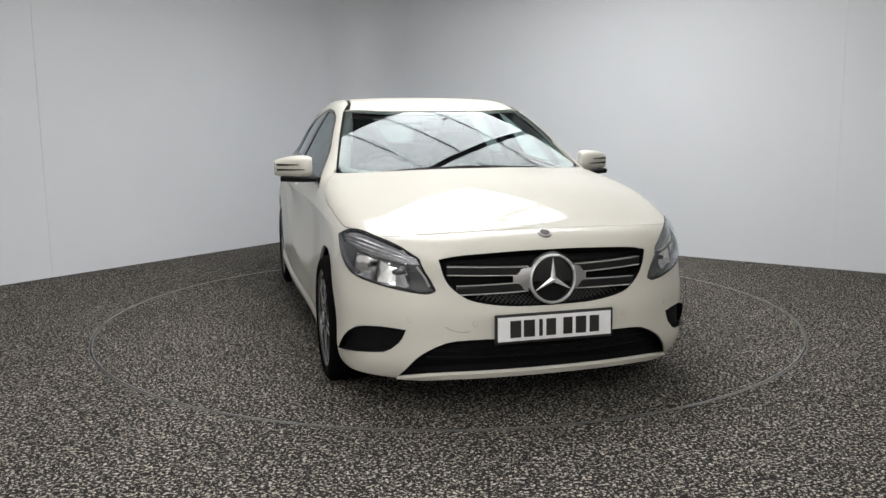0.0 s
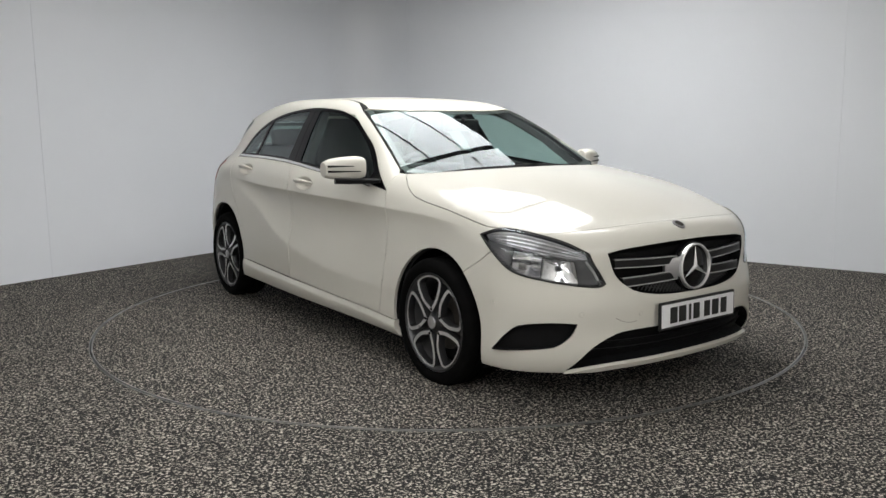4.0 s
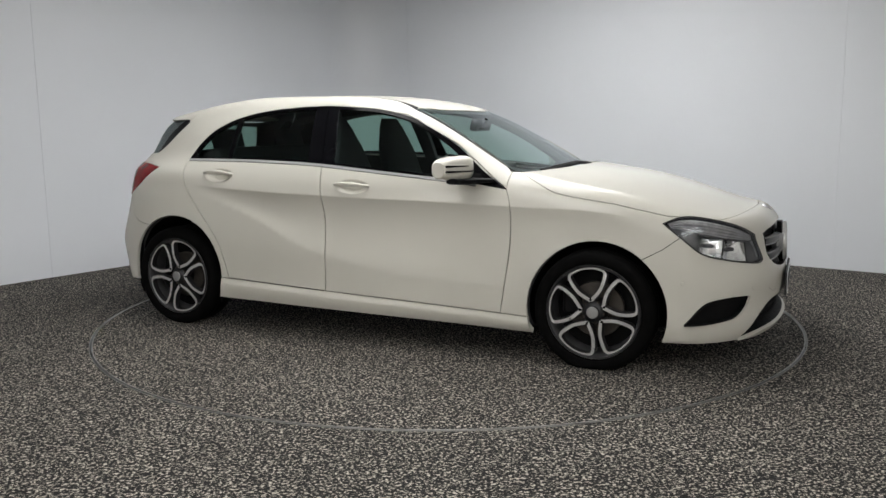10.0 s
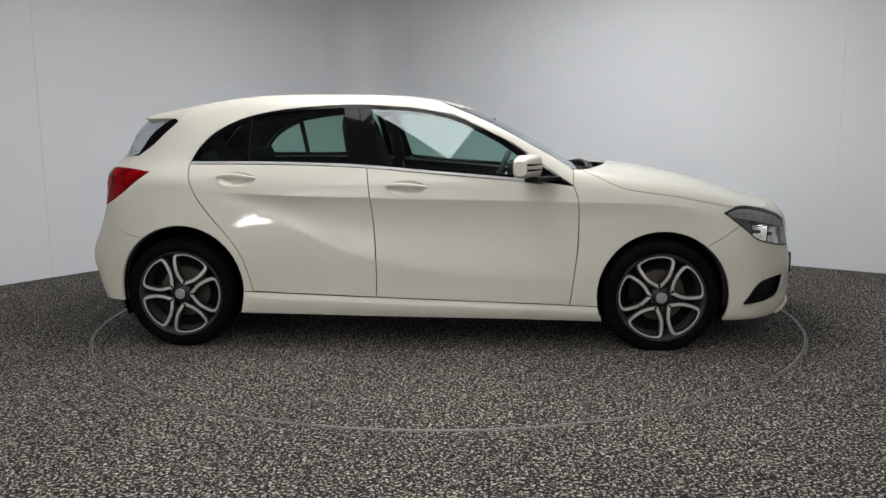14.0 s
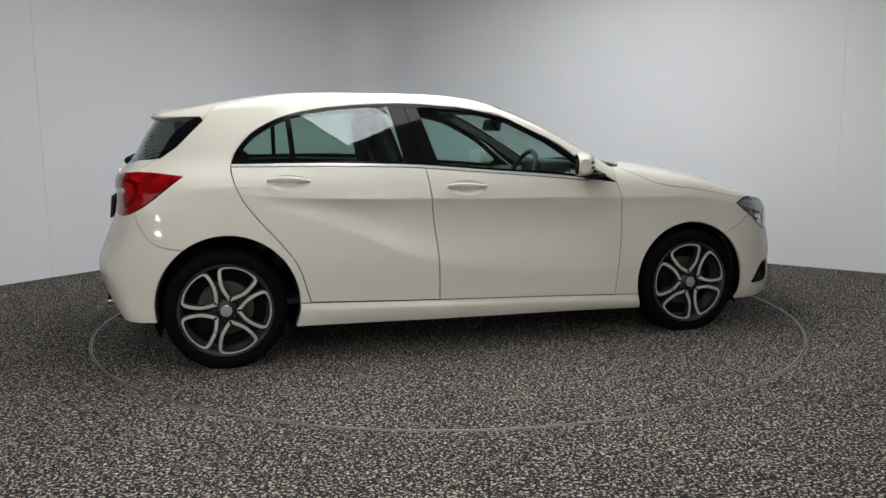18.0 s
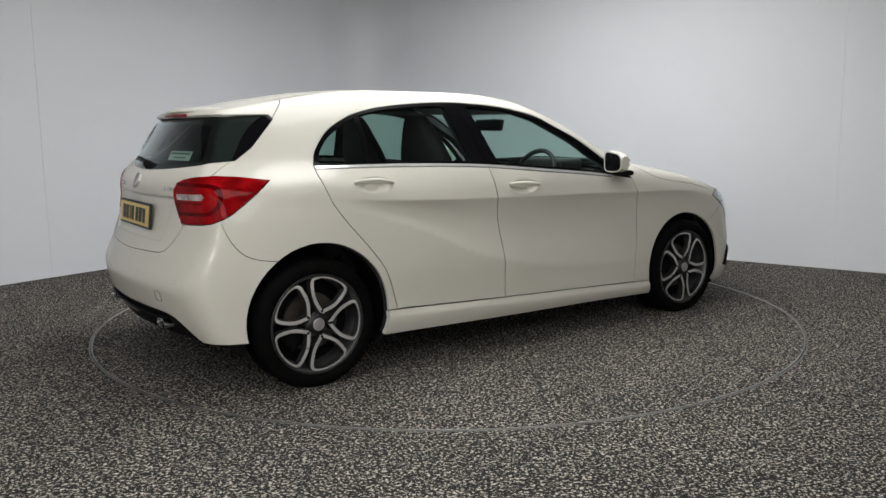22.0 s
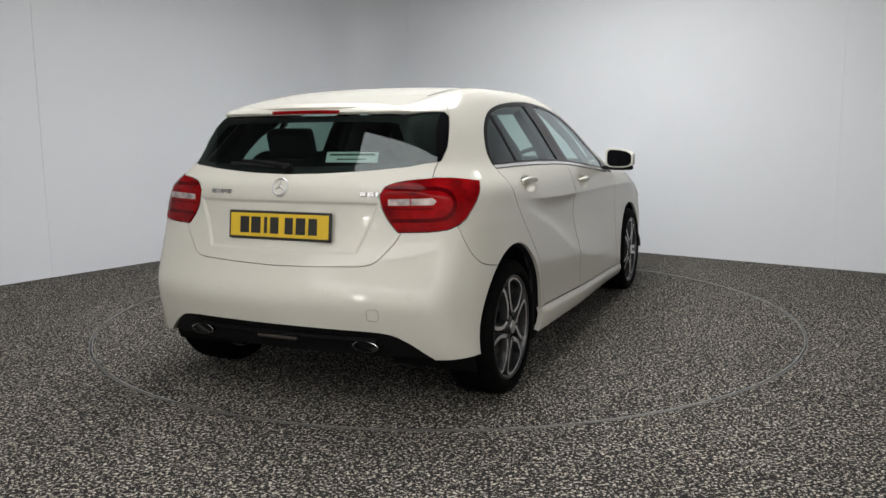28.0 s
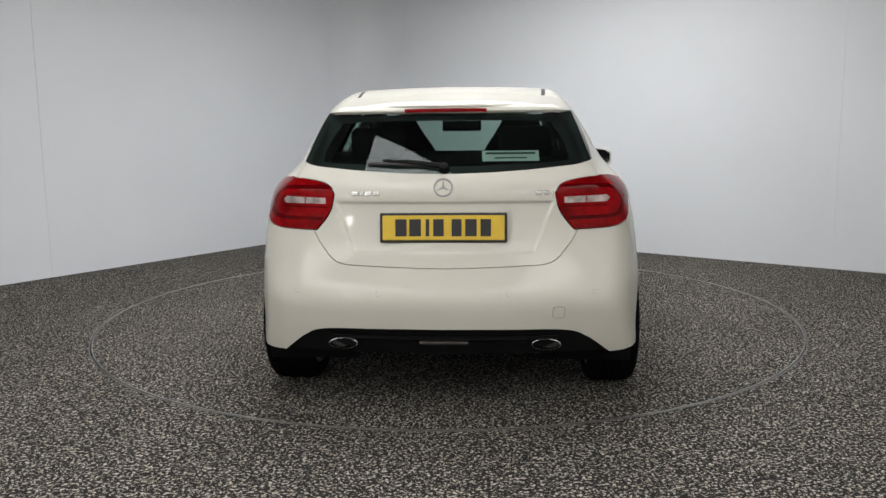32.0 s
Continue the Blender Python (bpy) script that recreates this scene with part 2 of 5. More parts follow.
def hull_grid(n_long=170, n_cap=38, n_round=116):
    """Verts and quads of the right half of the body: rays from a spine inside it."""
    mid = [(-1.35 + 2.75 * i / n_long, 0.0) for i in range(n_long + 1)]
    rear = [(-1.35, -90 + 90 * i / n_cap) for i in range(n_cap)]
    nose = [(1.40, 90 * (i + 1) / n_cap) for i in range(n_cap)]
    cols = [(-1.35, a) for _, a in rear] + mid + nose
    way, base = [], []
    for bx, a in cols:
        for j in range(n_round + 1):
            f = math.pi * j / n_round - math.pi / 2
            c = math.cos(radians(a))
            way.append((math.sin(radians(a)), -math.cos(f) * c, math.sin(f) * c) if a else (0, -math.cos(f), math.sin(f)))
            base.append((bx, 0, 0.62))
    way, base = np.array(way), np.array(base)
    return cols, way, base


def march(base, way, far=2.2):
    """Where rays from inside leave the body."""
    t = np.linspace(0, far, 111)
    step = t[1]
    hi = np.full(len(base), far)
    for i in range(0, len(base), 2000):
        b, w = base[i:i + 2000], way[i:i + 2000]
        out = hull(b[:, None, :] + w[:, None, :] * t[None, :, None]) > 0
        hi[i:i + 2000] = np.where(out.any(1), t[out.argmax(1)], far)
    lo = hi - step
    for _ in range(14):
        m = (lo + hi) / 2
        o = hull(base + way * m[:, None]) > 0
        hi, lo = np.where(o, m, hi), np.where(o, lo, m)
    return base + way * ((lo + hi) / 2)[:, None]



# ---- mesh helpers ----
def part(name, bm, mat, parent=None, label="", smooth=True, mats=()):
    me = bpy.data.meshes.new(name)
    bm.to_mesh(me)
    bm.free()
    me.materials.append(mat)
    for m in mats:
        me.materials.append(m)
    if smooth:
        me.shade_smooth()
        me.set_sharp_from_angle(angle=radians(35))
    ob = new(name, me)
    if parent:
        ob.parent = parent
    if label:
        tagged(ob, label)
    return ob


def box(size, m=Matrix(), bevel=0.0, bm=None, segments=2):
    bm = bm or bmesh.new()
    made = bmesh.ops.create_cube(bm, size=1, matrix=m @ Matrix.Diagonal((*size, 1)))
    if bevel:
        edges = {e for v in made["verts"] for e in v.link_edges}
        bmesh.ops.bevel(bm, geom=list(edges), offset=bevel, segments=segments, profile=0.5, affect="EDGES", clamp_overlap=True)
    return bm


def lathe(profile, segments=48, m=Matrix(), bm=None, closed=False):
    """Turn (radius, y) pairs about the y axis."""
    bm = bm or bmesh.new()
    rings = []
    for r, y in profile:
        rings.append([bm.verts.new(m @ Vector((r * math.cos(2 * math.pi * k / segments), y, r * math.sin(2 * math.pi * k / segments)))) for k in range(segments)])
    pairs = list(zip(rings, rings[1:])) + ([(rings[-1], rings[0])] if closed else [])
    for a, b in pairs:
        for k in range(segments):
            bm.faces.new((a[k], a[(k + 1) % segments], b[(k + 1) % segments], b[k]))
    return bm


def sweep(points, section, closed=False, up=(0, 0, 1), bm=None, cap=True):
    """Carry a closed section of (across, up) pairs along a path."""
    bm = bm or bmesh.new()
    pts = [Vector(p) for p in points]
    rings = []
    for i, p in enumerate(pts):
        a = pts[i - 1] if i or closed else p
        b = pts[(i + 1) % len(pts)] if i < len(pts) - 1 or closed else p
        d = (b - a).normalized()
        side = d.cross(Vector(up)).normalized()
        top = side.cross(d)
        sec = section(i / max(len(pts) - 1, 1)) if callable(section) else section
        rings.append([bm.verts.new(p + side * s + top * t) for s, t in sec])
    n = len(rings[0])
    for a, b in list(zip(rings, rings[1:])) + ([(rings[-1], rings[0])] if closed else []):
        for k in range(n):
            bm.faces.new((a[k], a[(k + 1) % n], b[(k + 1) % n], b[k]))
    if cap and not closed:
        bm.faces.new(list(reversed(rings[0])))
        bm.faces.new(rings[-1])
    return bm


def round_section(r, n=10):
    return [(r * math.cos(2 * math.pi * k / n), r * math.sin(2 * math.pi * k / n)) for k in range(n)]


def slab(loop, z0, z1, bm=None):
    bm = bm or bmesh.new()
    a = [bm.verts.new((x, y, z0)) for x, y in loop]
    b = [bm.verts.new((x, y, z1)) for x, y in loop]
    bm.faces.new(b)
    bm.faces.new(list(reversed(a)))
    n = len(loop)
    for k in range(n):
        bm.faces.new((a[k], a[(k + 1) % n], b[(k + 1) % n], b[k]))
    return bm


# ---- the studio ----
CORNER = Vector((-1.0, 4.62, 0))
ALONG_LEFT = Vector((-0.594, -0.804, 0))
ALONG_RIGHT = Vector((0.804, -0.594, 0))
HIGH = 3.25
ring = [(2.252 * math.cos(2 * math.pi * k / 160), 2.252 * math.sin(2 * math.pi * k / 160)) for k in range(160)]
far = [(20 * math.cos(2 * math.pi * k / 160), 20 * math.sin(2 * math.pi * k / 160)) for k in range(160)]
bm = bmesh.new()
a = [bm.verts.new((x, y, 0)) for x, y in ring]
b = [bm.verts.new((x, y, 0)) for x, y in far]
c = [bm.verts.new((x, y, -0.06)) for x, y in ring]
for k in range(160):
    j = (k + 1) % 160
    bm.faces.new((a[k], b[k], b[j], a[j]))
    bm.faces.new((c[k], a[k], a[j], c[j]))
tagged(part("floor", bm, FLOORING), "speckled grey and black bonded flooring", "floor", kind="structure")
pit = [(2.3 * math.cos(2 * math.pi * k / 80), 2.3 * math.sin(2 * math.pi * k / 80)) for k in range(80)]
tagged(part("floor_pit", slab(pit, -0.12, -0.06), BLACK), "dark pit floor under the turntable", "floor", kind="structure")

turntable = tagged(new("turntable"), "round turntable flush with the floor, covered in speckled flooring", "turntable")
disc = [(2.232 * math.cos(2 * math.pi * k / 160), 2.232 * math.sin(2 * math.pi * k / 160)) for k in range(160)]
part("deck", slab(disc, -0.05, 0.0), FLOORING, turntable, smooth=False)
bm = lathe([(2.2338, -0.05), (2.2338, 0.0015), (2.2388, 0.0015), (2.2388, -0.05)], 200, Matrix.Rotation(radians(90), 4, "X"), closed=True)
part("edge_trim", bm, ALUMINIUM, turntable, "thin bare aluminium edging ring")
bm = lathe([(2.2480, -0.06), (2.2480, 0.001), (2.2508, 0.001), (2.2508, -0.06)], 200, Matrix.Rotation(radians(90), 4, "X"), closed=True)
bmesh.ops.recalc_face_normals(bm, faces=bm.faces)
tagged(part("trim", bm, ALUMINIUM), "thin aluminium rim set in the floor round the turntable", "trim", kind="structure")


def wall_loop(points, thick):
    """An upright wall along a plan line, with its back away from the room."""
    bm = bmesh.new()
    pts = [Vector(p) for p in points]
    rows = []
    for i, p in enumerate(pts):
        d = (pts[min(i + 1, len(pts) - 1)] - pts[max(i - 1, 0)]).normalized()
        back = Vector((-d.y, d.x, 0)) * thick
        rows.append([bm.verts.new(q) for q in (p, p + Vector((0, 0, HIGH)), p + back + Vector((0, 0, HIGH)), p + back)])
    for r, s in zip(rows, rows[1:]):
        for k in range(4):
            bm.faces.new((r[k], r[(k + 1) % 4], s[(k + 1) % 4], s[k]))
    bm.faces.new(rows[0])
    bm.faces.new(list(reversed(rows[-1])))
    bmesh.ops.recalc_face_normals(bm, faces=bm.faces)
    return bm


# Panels: the two long walls meet in a rounded corner; narrow joints between panels.
COVE = 0.55
cove = []
for k in range(13):
    f = radians(90 * k / 12)
    centre = CORNER + (ALONG_LEFT + ALONG_RIGHT) * COVE
    cove.append(centre - ALONG_RIGHT * COVE * math.cos(f) - ALONG_LEFT * COVE * math.sin(f))
left_at = [10.2, 4.0, COVE]
right_at = [COVE + 0.16, 5.35, 8.9]
for r, s in zip(left_at, left_at[1:]):
    tagged(part("wall_left", wall_loop([CORNER + ALONG_LEFT * (r - 0.0008), CORNER + ALONG_LEFT * (s + 0.0008)], 0.06), WALL, smooth=False), "smooth off-white wall panel standing on the floor", "wall", kind="structure")
tagged(part("wall_corner", wall_loop(cove + [CORNER + ALONG_RIGHT * (COVE + 0.158)], 0.06), WALL), "smooth off-white rounded corner panel", "wall", kind="structure")
for r, s in zip(right_at, right_at[1:]):
    off = Vector((-ALONG_RIGHT.y, ALONG_RIGHT.x, 0)) * (0.0 if r < 5.4 else -0.012)
    tagged(part("wall_right", wall_loop([CORNER + ALONG_RIGHT * (r + 0.0008) + off, CORNER + ALONG_RIGHT * (s - 0.0008) + off], 0.06), WALL, smooth=False), "smooth off-white wall panel standing on the floor", "wall", kind="structure")
end_left, end_right = CORNER + ALONG_LEFT * 10.2, CORNER + ALONG_RIGHT * 8.9
far_corner = end_left + ALONG_RIGHT * 8.9
# Unseen walls close the room; place and pale warm colour serve as bounce.
BOUNCE_WALL = material("cream_bounce_wall", (0.84, 0.82, 0.775), 0.6, mottle=0.06, scale=1.5)
tagged(part("bounce_wall_back", wall_loop([far_corner, end_left], 0.06), BOUNCE_WALL, smooth=False), "plain cream wall added unseen behind the camera to bounce light", "wall", kind="structure")
tagged(part("bounce_wall_far", wall_loop([end_right, far_corner], 0.06), BOUNCE_WALL, smooth=False), "plain cream wall added unseen behind the camera to bounce light", "wall", kind="structure")
loop = [(p.x, p.y) for p in (CORNER - ALONG_LEFT * 0.3 - ALONG_RIGHT * 0.3, end_left - ALONG_RIGHT * 0.3, far_corner, end_right - ALONG_LEFT * 0.3)]
tagged(part("ceiling", slab(loop, HIGH, HIGH + 0.08), CEILING, smooth=False), "plain grey studio ceiling above the lights", "ceiling", kind="structure")


def light_box(u0, u1, v0, v1, ribs, sheet=None):
    """A hanging light: a dark tray, its glowing diffuser and thin dark ribs. u and v run along the two walls from the corner."""
    at = CORNER + ALONG_LEFT * ((u0 + u1) / 2) + ALONG_RIGHT * ((v0 + v1) / 2)
    turn = math.atan2(ALONG_RIGHT.y, ALONG_RIGHT.x)
    m = Matrix.Translation((at.x, at.y, LIGHT_Z)) @ Matrix.Rotation(turn, 4, "Z")
    thing = tagged(new("ceiling_or_fill_light"), "wide white ceiling or fill light box with thin dark ribs", "ceiling light", "ceiling lights")
    thing.matrix_basis = m
    du, dv = u1 - u0, v1 - v0
    part("tray", box((dv, du, 0.10), pose(0, 0, 0.065), 0.01), BEAM, thing, smooth=False)
    part("light_diffuser", box((dv - 0.02, du - 0.02, 0.02), pose(0, 0, 0.0)), sheet or DIFFUSER_GLOW, thing, "glowing white diffuser sheet", smooth=False)
    for k in range(ribs):
        part("rib", box((dv, 0.022, 0.02), pose(0, -du / 2 + du * (k + 1) / (ribs + 1), -0.016), 0.004), BEAM, thing, smooth=False)
    return thing


LIGHT_Z = 3.0
for v0, v1 in ((2.6, 3.685), (3.75, 4.72)):
    light_box(1.45, 4.75, v0, v1, 5)
light_box(5.8, 7.5, 4.07, 5.8, 1, DIM_GLOW)
# Two unseen strips added near the back walls to fill the car's sides.
light_box(8.9, 10.0, 3.0, 8.4, 1, DIM_GLOW)
light_box(4.2, 8.6, 7.7, 8.75, 3, DIM_GLOW)



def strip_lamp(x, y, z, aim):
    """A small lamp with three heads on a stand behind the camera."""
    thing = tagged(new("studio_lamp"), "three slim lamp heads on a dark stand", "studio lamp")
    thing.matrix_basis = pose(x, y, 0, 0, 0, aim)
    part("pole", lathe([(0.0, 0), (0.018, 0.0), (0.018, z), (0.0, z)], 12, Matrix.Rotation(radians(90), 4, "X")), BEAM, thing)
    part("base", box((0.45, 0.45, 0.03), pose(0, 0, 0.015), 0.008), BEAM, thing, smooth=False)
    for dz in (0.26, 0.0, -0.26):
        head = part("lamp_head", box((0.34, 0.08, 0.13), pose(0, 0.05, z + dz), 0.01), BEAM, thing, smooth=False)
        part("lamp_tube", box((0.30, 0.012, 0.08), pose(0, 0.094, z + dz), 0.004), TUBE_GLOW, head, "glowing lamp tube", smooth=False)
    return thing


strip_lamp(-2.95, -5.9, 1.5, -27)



# ---- cutting the body into its panels ----
def run_curve(pts, per):
    p = [Vector(pts[0]) * 2 - Vector(pts[1])] + [Vector(q) for q in pts] + [Vector(pts[-1]) * 2 - Vector(pts[-2])]
    out = []
    for i in range(1, len(p) - 2):
        a, b, c, d = p[i - 1:i + 3]
        for k in range(per):
            t = k / per
            out.append(0.5 * (2 * b + (c - a) * t + (2 * a - 5 * b + 4 * c - d) * t * t + (3 * b - a - 3 * c + d) * t ** 3))
    return out


def outline(points, per=4):
    """A closed smooth loop; a third number marks a sharp corner."""
    sharp = [i for i, p in enumerate(points) if len(p) > 2]
    flat = [(p[0], p[1]) for p in points]
    n = len(flat)
    if not sharp:
        p = [Vector(flat[i % n]) for i in range(-1, n + 2)]
        return [tuple(v) for v in run_curve_closed(p, per)]
    out = []
    for a, b in zip(sharp, sharp[1:] + [sharp[0] + n]):
        run = [flat[i % n] for i in range(a, b + 1)]
        out += [tuple(run[0])] if len(run) == 2 else [tuple(v) for v in run_curve(run, per)]
    return out


def run_curve_closed(p, per):
    out = []
    for i in range(1, len(p) - 2):
        a, b, c, d = p[i - 1:i + 3]
        for k in range(per):
            t = k / per
            out.append(0.5 * (2 * b + (c - a) * t + (2 * a - 5 * b + 4 * c - d) * t * t + (3 * b - a - 3 * c + d) * t ** 3))
    return out


def contains(loop, u, v):
    """Which of the points (u, v) lie in the loop."""
    inside = np.zeros(len(u), bool)
    for (x1, y1), (x2, y2) in zip(loop, loop[1:] + loop[:1]):
        if y1 != y2:
            inside ^= ((y1 > v) != (y2 > v)) & (u < (x2 - x1) * (v - y1) / (y2 - y1) + x1)
    return inside


R2 = math.sqrt(0.5)
SIDE = (Vector((1, 0, 0)), Vector((0, 0, 1)), lambda c: c.y < -0.42)
FACE = (Vector((0, 1, 0)), Vector((0, 0, 1)), lambda c: c.x > 1.6)
TAIL = (Vector((0, 1, 0)), Vector((0, 0, 1)), lambda c: c.x < -1.5)
PLANE = (Vector((1, 0, 0)), Vector((0, 1, 0)), lambda c: c.z > 0.70)
LAMP = (Vector((0.8, 0.6, 0)), Vector((0, 0, 1)), lambda c: c.x > 1.5 and c.y < -0.3)
REAR_LAMP = (Vector((R2, -R2, 0)), Vector((0, 0, 1)), lambda c: c.x < -1.3 and c.y < -0.25)
ALL_SIDE = (SIDE[0], SIDE[1], lambda c: c.z > 0.9)


def cut(bm, loop, view, closed=True):
    u, v, ok = view
    lo = (min(p[0] for p in loop) - 0.06, min(p[1] for p in loop) - 0.06)
    hi = (max(p[0] for p in loop) + 0.06, max(p[1] for p in loop) + 0.06)
    near = {}

    def bounds(f):
        a = [(w.co.dot(u), w.co.dot(v)) for w in f.verts]
        return min(p[0] for p in a), min(p[1] for p in a), max(p[0] for p in a), max(p[1] for p in a)
    for f in bm.faces:
        c = f.calc_center_median()
        if lo[0] < c.dot(u) < hi[0] and lo[1] < c.dot(v) < hi[1] and ok(c):
            near[f] = bounds(f)
    pairs = list(zip(loop, loop[1:] + loop[:1])) if closed else list(zip(loop, loop[1:]))
    for p, q in pairs:
        a, b = (min(p[0], q[0]) - 1e-4, min(p[1], q[1]) - 1e-4), (max(p[0], q[0]) + 1e-4, max(p[1], q[1]) + 1e-4)
        n2 = Vector((p[1] - q[1], q[0] - p[0]))
        if n2.length < 1e-6:
            continue
        hit = []
        for f, o in near.items():
            if o[0] < b[0] and o[2] > a[0] and o[1] < b[1] and o[3] > a[1]:
                hit.append(f)
        if not hit:
            continue
        geom = set(hit)
        for f in hit:
            geom.update(f.edges)
            geom.update(f.verts)
        for f in hit:
            del near[f]
        made = bmesh.ops.bisect_plane(bm, geom=list(geom), dist=2e-5, plane_co=u * p[0] + v * p[1], plane_no=u * n2[0] + v * n2[1])
        for f in made["geom"]:
            if isinstance(f, bmesh.types.BMFace) and f.is_valid:
                near[f] = bounds(f)


ARCH_FRONT = [(1.364 + 0.358 * math.cos(a * math.pi / 24), 0.30 + 0.358 * math.sin(a * math.pi / 24)) for a in range(48)]
ARCH_BACK = [(-1.336 + 0.364 * math.cos(a * math.pi / 24), 0.335 + 0.364 * math.sin(a * math.pi / 24)) for a in range(48)]
WINDOWS = outline([(-1.292, 1.055, 1), (-1.256, 1.13), (-1.178, 1.213), (-1.076, 1.272), (-0.969, 1.311), (-0.813, 1.342), (-0.636, 1.359), (-0.459, 1.367), (-0.34, 1.368), (-0.196, 1.36), (0.019, 1.34), (0.232, 1.292), (0.323, 1.252), (0.546, 1.135), (0.72, 1.005), (0.876, 0.908, 1), (0.534, 0.956), (0.133, 0.993), (-0.276, 1.03), (-0.591, 1.045), (-0.912, 1.053)])
FRONT_GLASS = outline([(-0.262, 1.342, 1), (-0.196, 1.342), (0.01, 1.324), (0.21, 1.278), (0.32, 1.23), (0.47, 1.15), (0.60, 1.06), (0.68, 0.995, 1), (0.645, 0.958, 1), (0.534, 0.972), (0.133, 1.007), (-0.185, 1.038, 1)], 3)
REAR_GLASS = outline([(-0.955, 1.063, 1), (-0.965, 1.298, 1), (-0.813, 1.326), (-0.636, 1.343), (-0.425, 1.351, 1), (-0.375, 1.05, 1), (-0.591, 1.06)], 3)
QUARTER_GLASS = outline([(-1.255, 1.066, 1), (-1.235, 1.12), (-1.165, 1.195), (-1.068, 1.254), (-0.995, 1.285, 1), (-0.985, 1.063, 1)], 3)
BELT = outline([(-1.292, 1.055, 1), (-0.912, 1.053), (-0.591, 1.045), (-0.276, 1.03), (0.133, 0.993), (0.534, 0.956), (0.70, 0.935, 1), (0.70, 0.921, 1), (0.534, 0.941), (0.133, 0.978), (-0.276, 1.015), (-0.591, 1.03), (-0.912, 1.038), (-1.285, 1.041, 1)], 3)
FRONT_DOOR = outline([(-0.34, 1.368, 1), (-0.29, 1.13), (-0.269, 1.03), (-0.245, 0.847), (-0.22, 0.603), (-0.213, 0.45), (-0.215, 0.298, 1), (0.858, 0.251, 1), (0.882, 0.421), (0.903, 0.608), (0.903, 0.812), (0.876, 0.908, 1), (0.55, 1.14, 1), (0.2, 1.31, 1)])
REAR_DOOR = outline([(-0.34, 1.368, 1), (-0.29, 1.13), (-0.269, 1.03), (-0.245, 0.847), (-0.22, 0.603), (-0.213, 0.45), (-0.215, 0.298, 1), (-0.916, 0.329, 1), (-0.972, 0.515), (-1.055, 0.639), (-1.168, 0.771), (-1.249, 0.886), (-1.288, 0.997), (-1.292, 1.055, 1), (-1.076, 1.26, 1), (-0.8, 1.33, 1)])
SILL = [(-1.05, 0.331), (-0.215, 0.298), (0.858, 0.251), (1.05, 0.243), (1.05, 0.163), (-1.05, 0.205)]
HEADLIGHT = outline([(0.852, 0.758, 1), (0.94, 0.787), (1.04, 0.783), (1.222, 0.742), (1.338, 0.690, 1), (1.408, 0.556, 1), (1.373, 0.545), (1.276, 0.556), (1.14, 0.579), (1.016, 0.612), (0.926, 0.684)])
FOG = outline([(0.9326, 0.262, 1), (1.01, 0.352), (1.0774, 0.383), (1.2012, 0.393), (1.302, 0.388, 1), (1.2744, 0.335), (1.22, 0.293), (1.1616, 0.279), (1.032, 0.269)])
GRILLE = outline([(-0.474, 0.686, 1), (-0.376, 0.702), (-0.166, 0.713), (0.0, 0.715), (0.166, 0.713), (0.376, 0.702), (0.474, 0.686, 1), (0.449, 0.600), (0.39, 0.538), (0.316, 0.508), (0.185, 0.490), (0.0, 0.486), (-0.185, 0.490), (-0.316, 0.508), (-0.39, 0.538), (-0.449, 0.600)])
INTAKE = outline([(-0.64, 0.172, 1), (-0.572, 0.269), (-0.487, 0.325), (-0.396, 0.348), (-0.193, 0.352), (0.0, 0.352), (0.193, 0.352), (0.396, 0.348), (0.487, 0.325), (0.572, 0.269), (0.64, 0.172, 1), (0.535, 0.196), (0.395, 0.209), (0.19, 0.214), (0.0, 0.215), (-0.19, 0.214), (-0.395, 0.209), (-0.535, 0.196)])
SPLITTER = outline([(-0.64, 0.172, 1), (-0.535, 0.196), (-0.395, 0.209), (-0.19, 0.214), (0.0, 0.215), (0.19, 0.214), (0.395, 0.209), (0.535, 0.196), (0.64, 0.172, 1), (0.53, 0.176), (0.395, 0.186), (0.19, 0.191), (0.0, 0.192), (-0.19, 0.191), (-0.395, 0.186), (-0.53, 0.176)])
LIP_UNDER = [(-0.62, 0.172), (-0.53, 0.176), (-0.395, 0.186), (-0.19, 0.191), (0.0, 0.192), (0.19, 0.191), (0.395, 0.186), (0.53, 0.176), (0.62, 0.172), (0.62, 0.0), (-0.62, 0.0)]
REAR_LIGHT = outline([(-0.995, 0.935), (-0.985, 0.972), (-0.945, 1.0), (-0.8436, 1.018), (-0.697, 1.02), (-0.53, 1.0, 1), (-0.563, 0.945), (-0.648, 0.86), (-0.7106, 0.824), (-0.7856, 0.806), (-0.9355, 0.799, 1), (-0.975, 0.864)])
STRIP = [(-0.965, 0.912), (-0.965, 0.938), (-0.80, 0.943), (-0.785, 0.928), (-0.80, 0.914)]
STRIP_GAP = [(-0.884, 0.90), (-0.881, 0.90), (-0.881, 0.96), (-0.884, 0.96)]
LAMP_TOP = [(-0.975, 0.894), (-0.975, 0.900), (-0.80, 0.902), (-0.80, 0.897)]
LAMP_LOW = outline([(-0.965, 0.990, 1), (-0.78, 0.986), (-0.715, 0.965), (-0.698, 0.92), (-0.718, 0.87), (-0.78, 0.845), (-0.955, 0.840, 1), (-0.955, 0.856, 1), (-0.785, 0.862), (-0.737, 0.882), (-0.718, 0.92), (-0.732, 0.952), (-0.785, 0.970), (-0.965, 0.975, 1)])
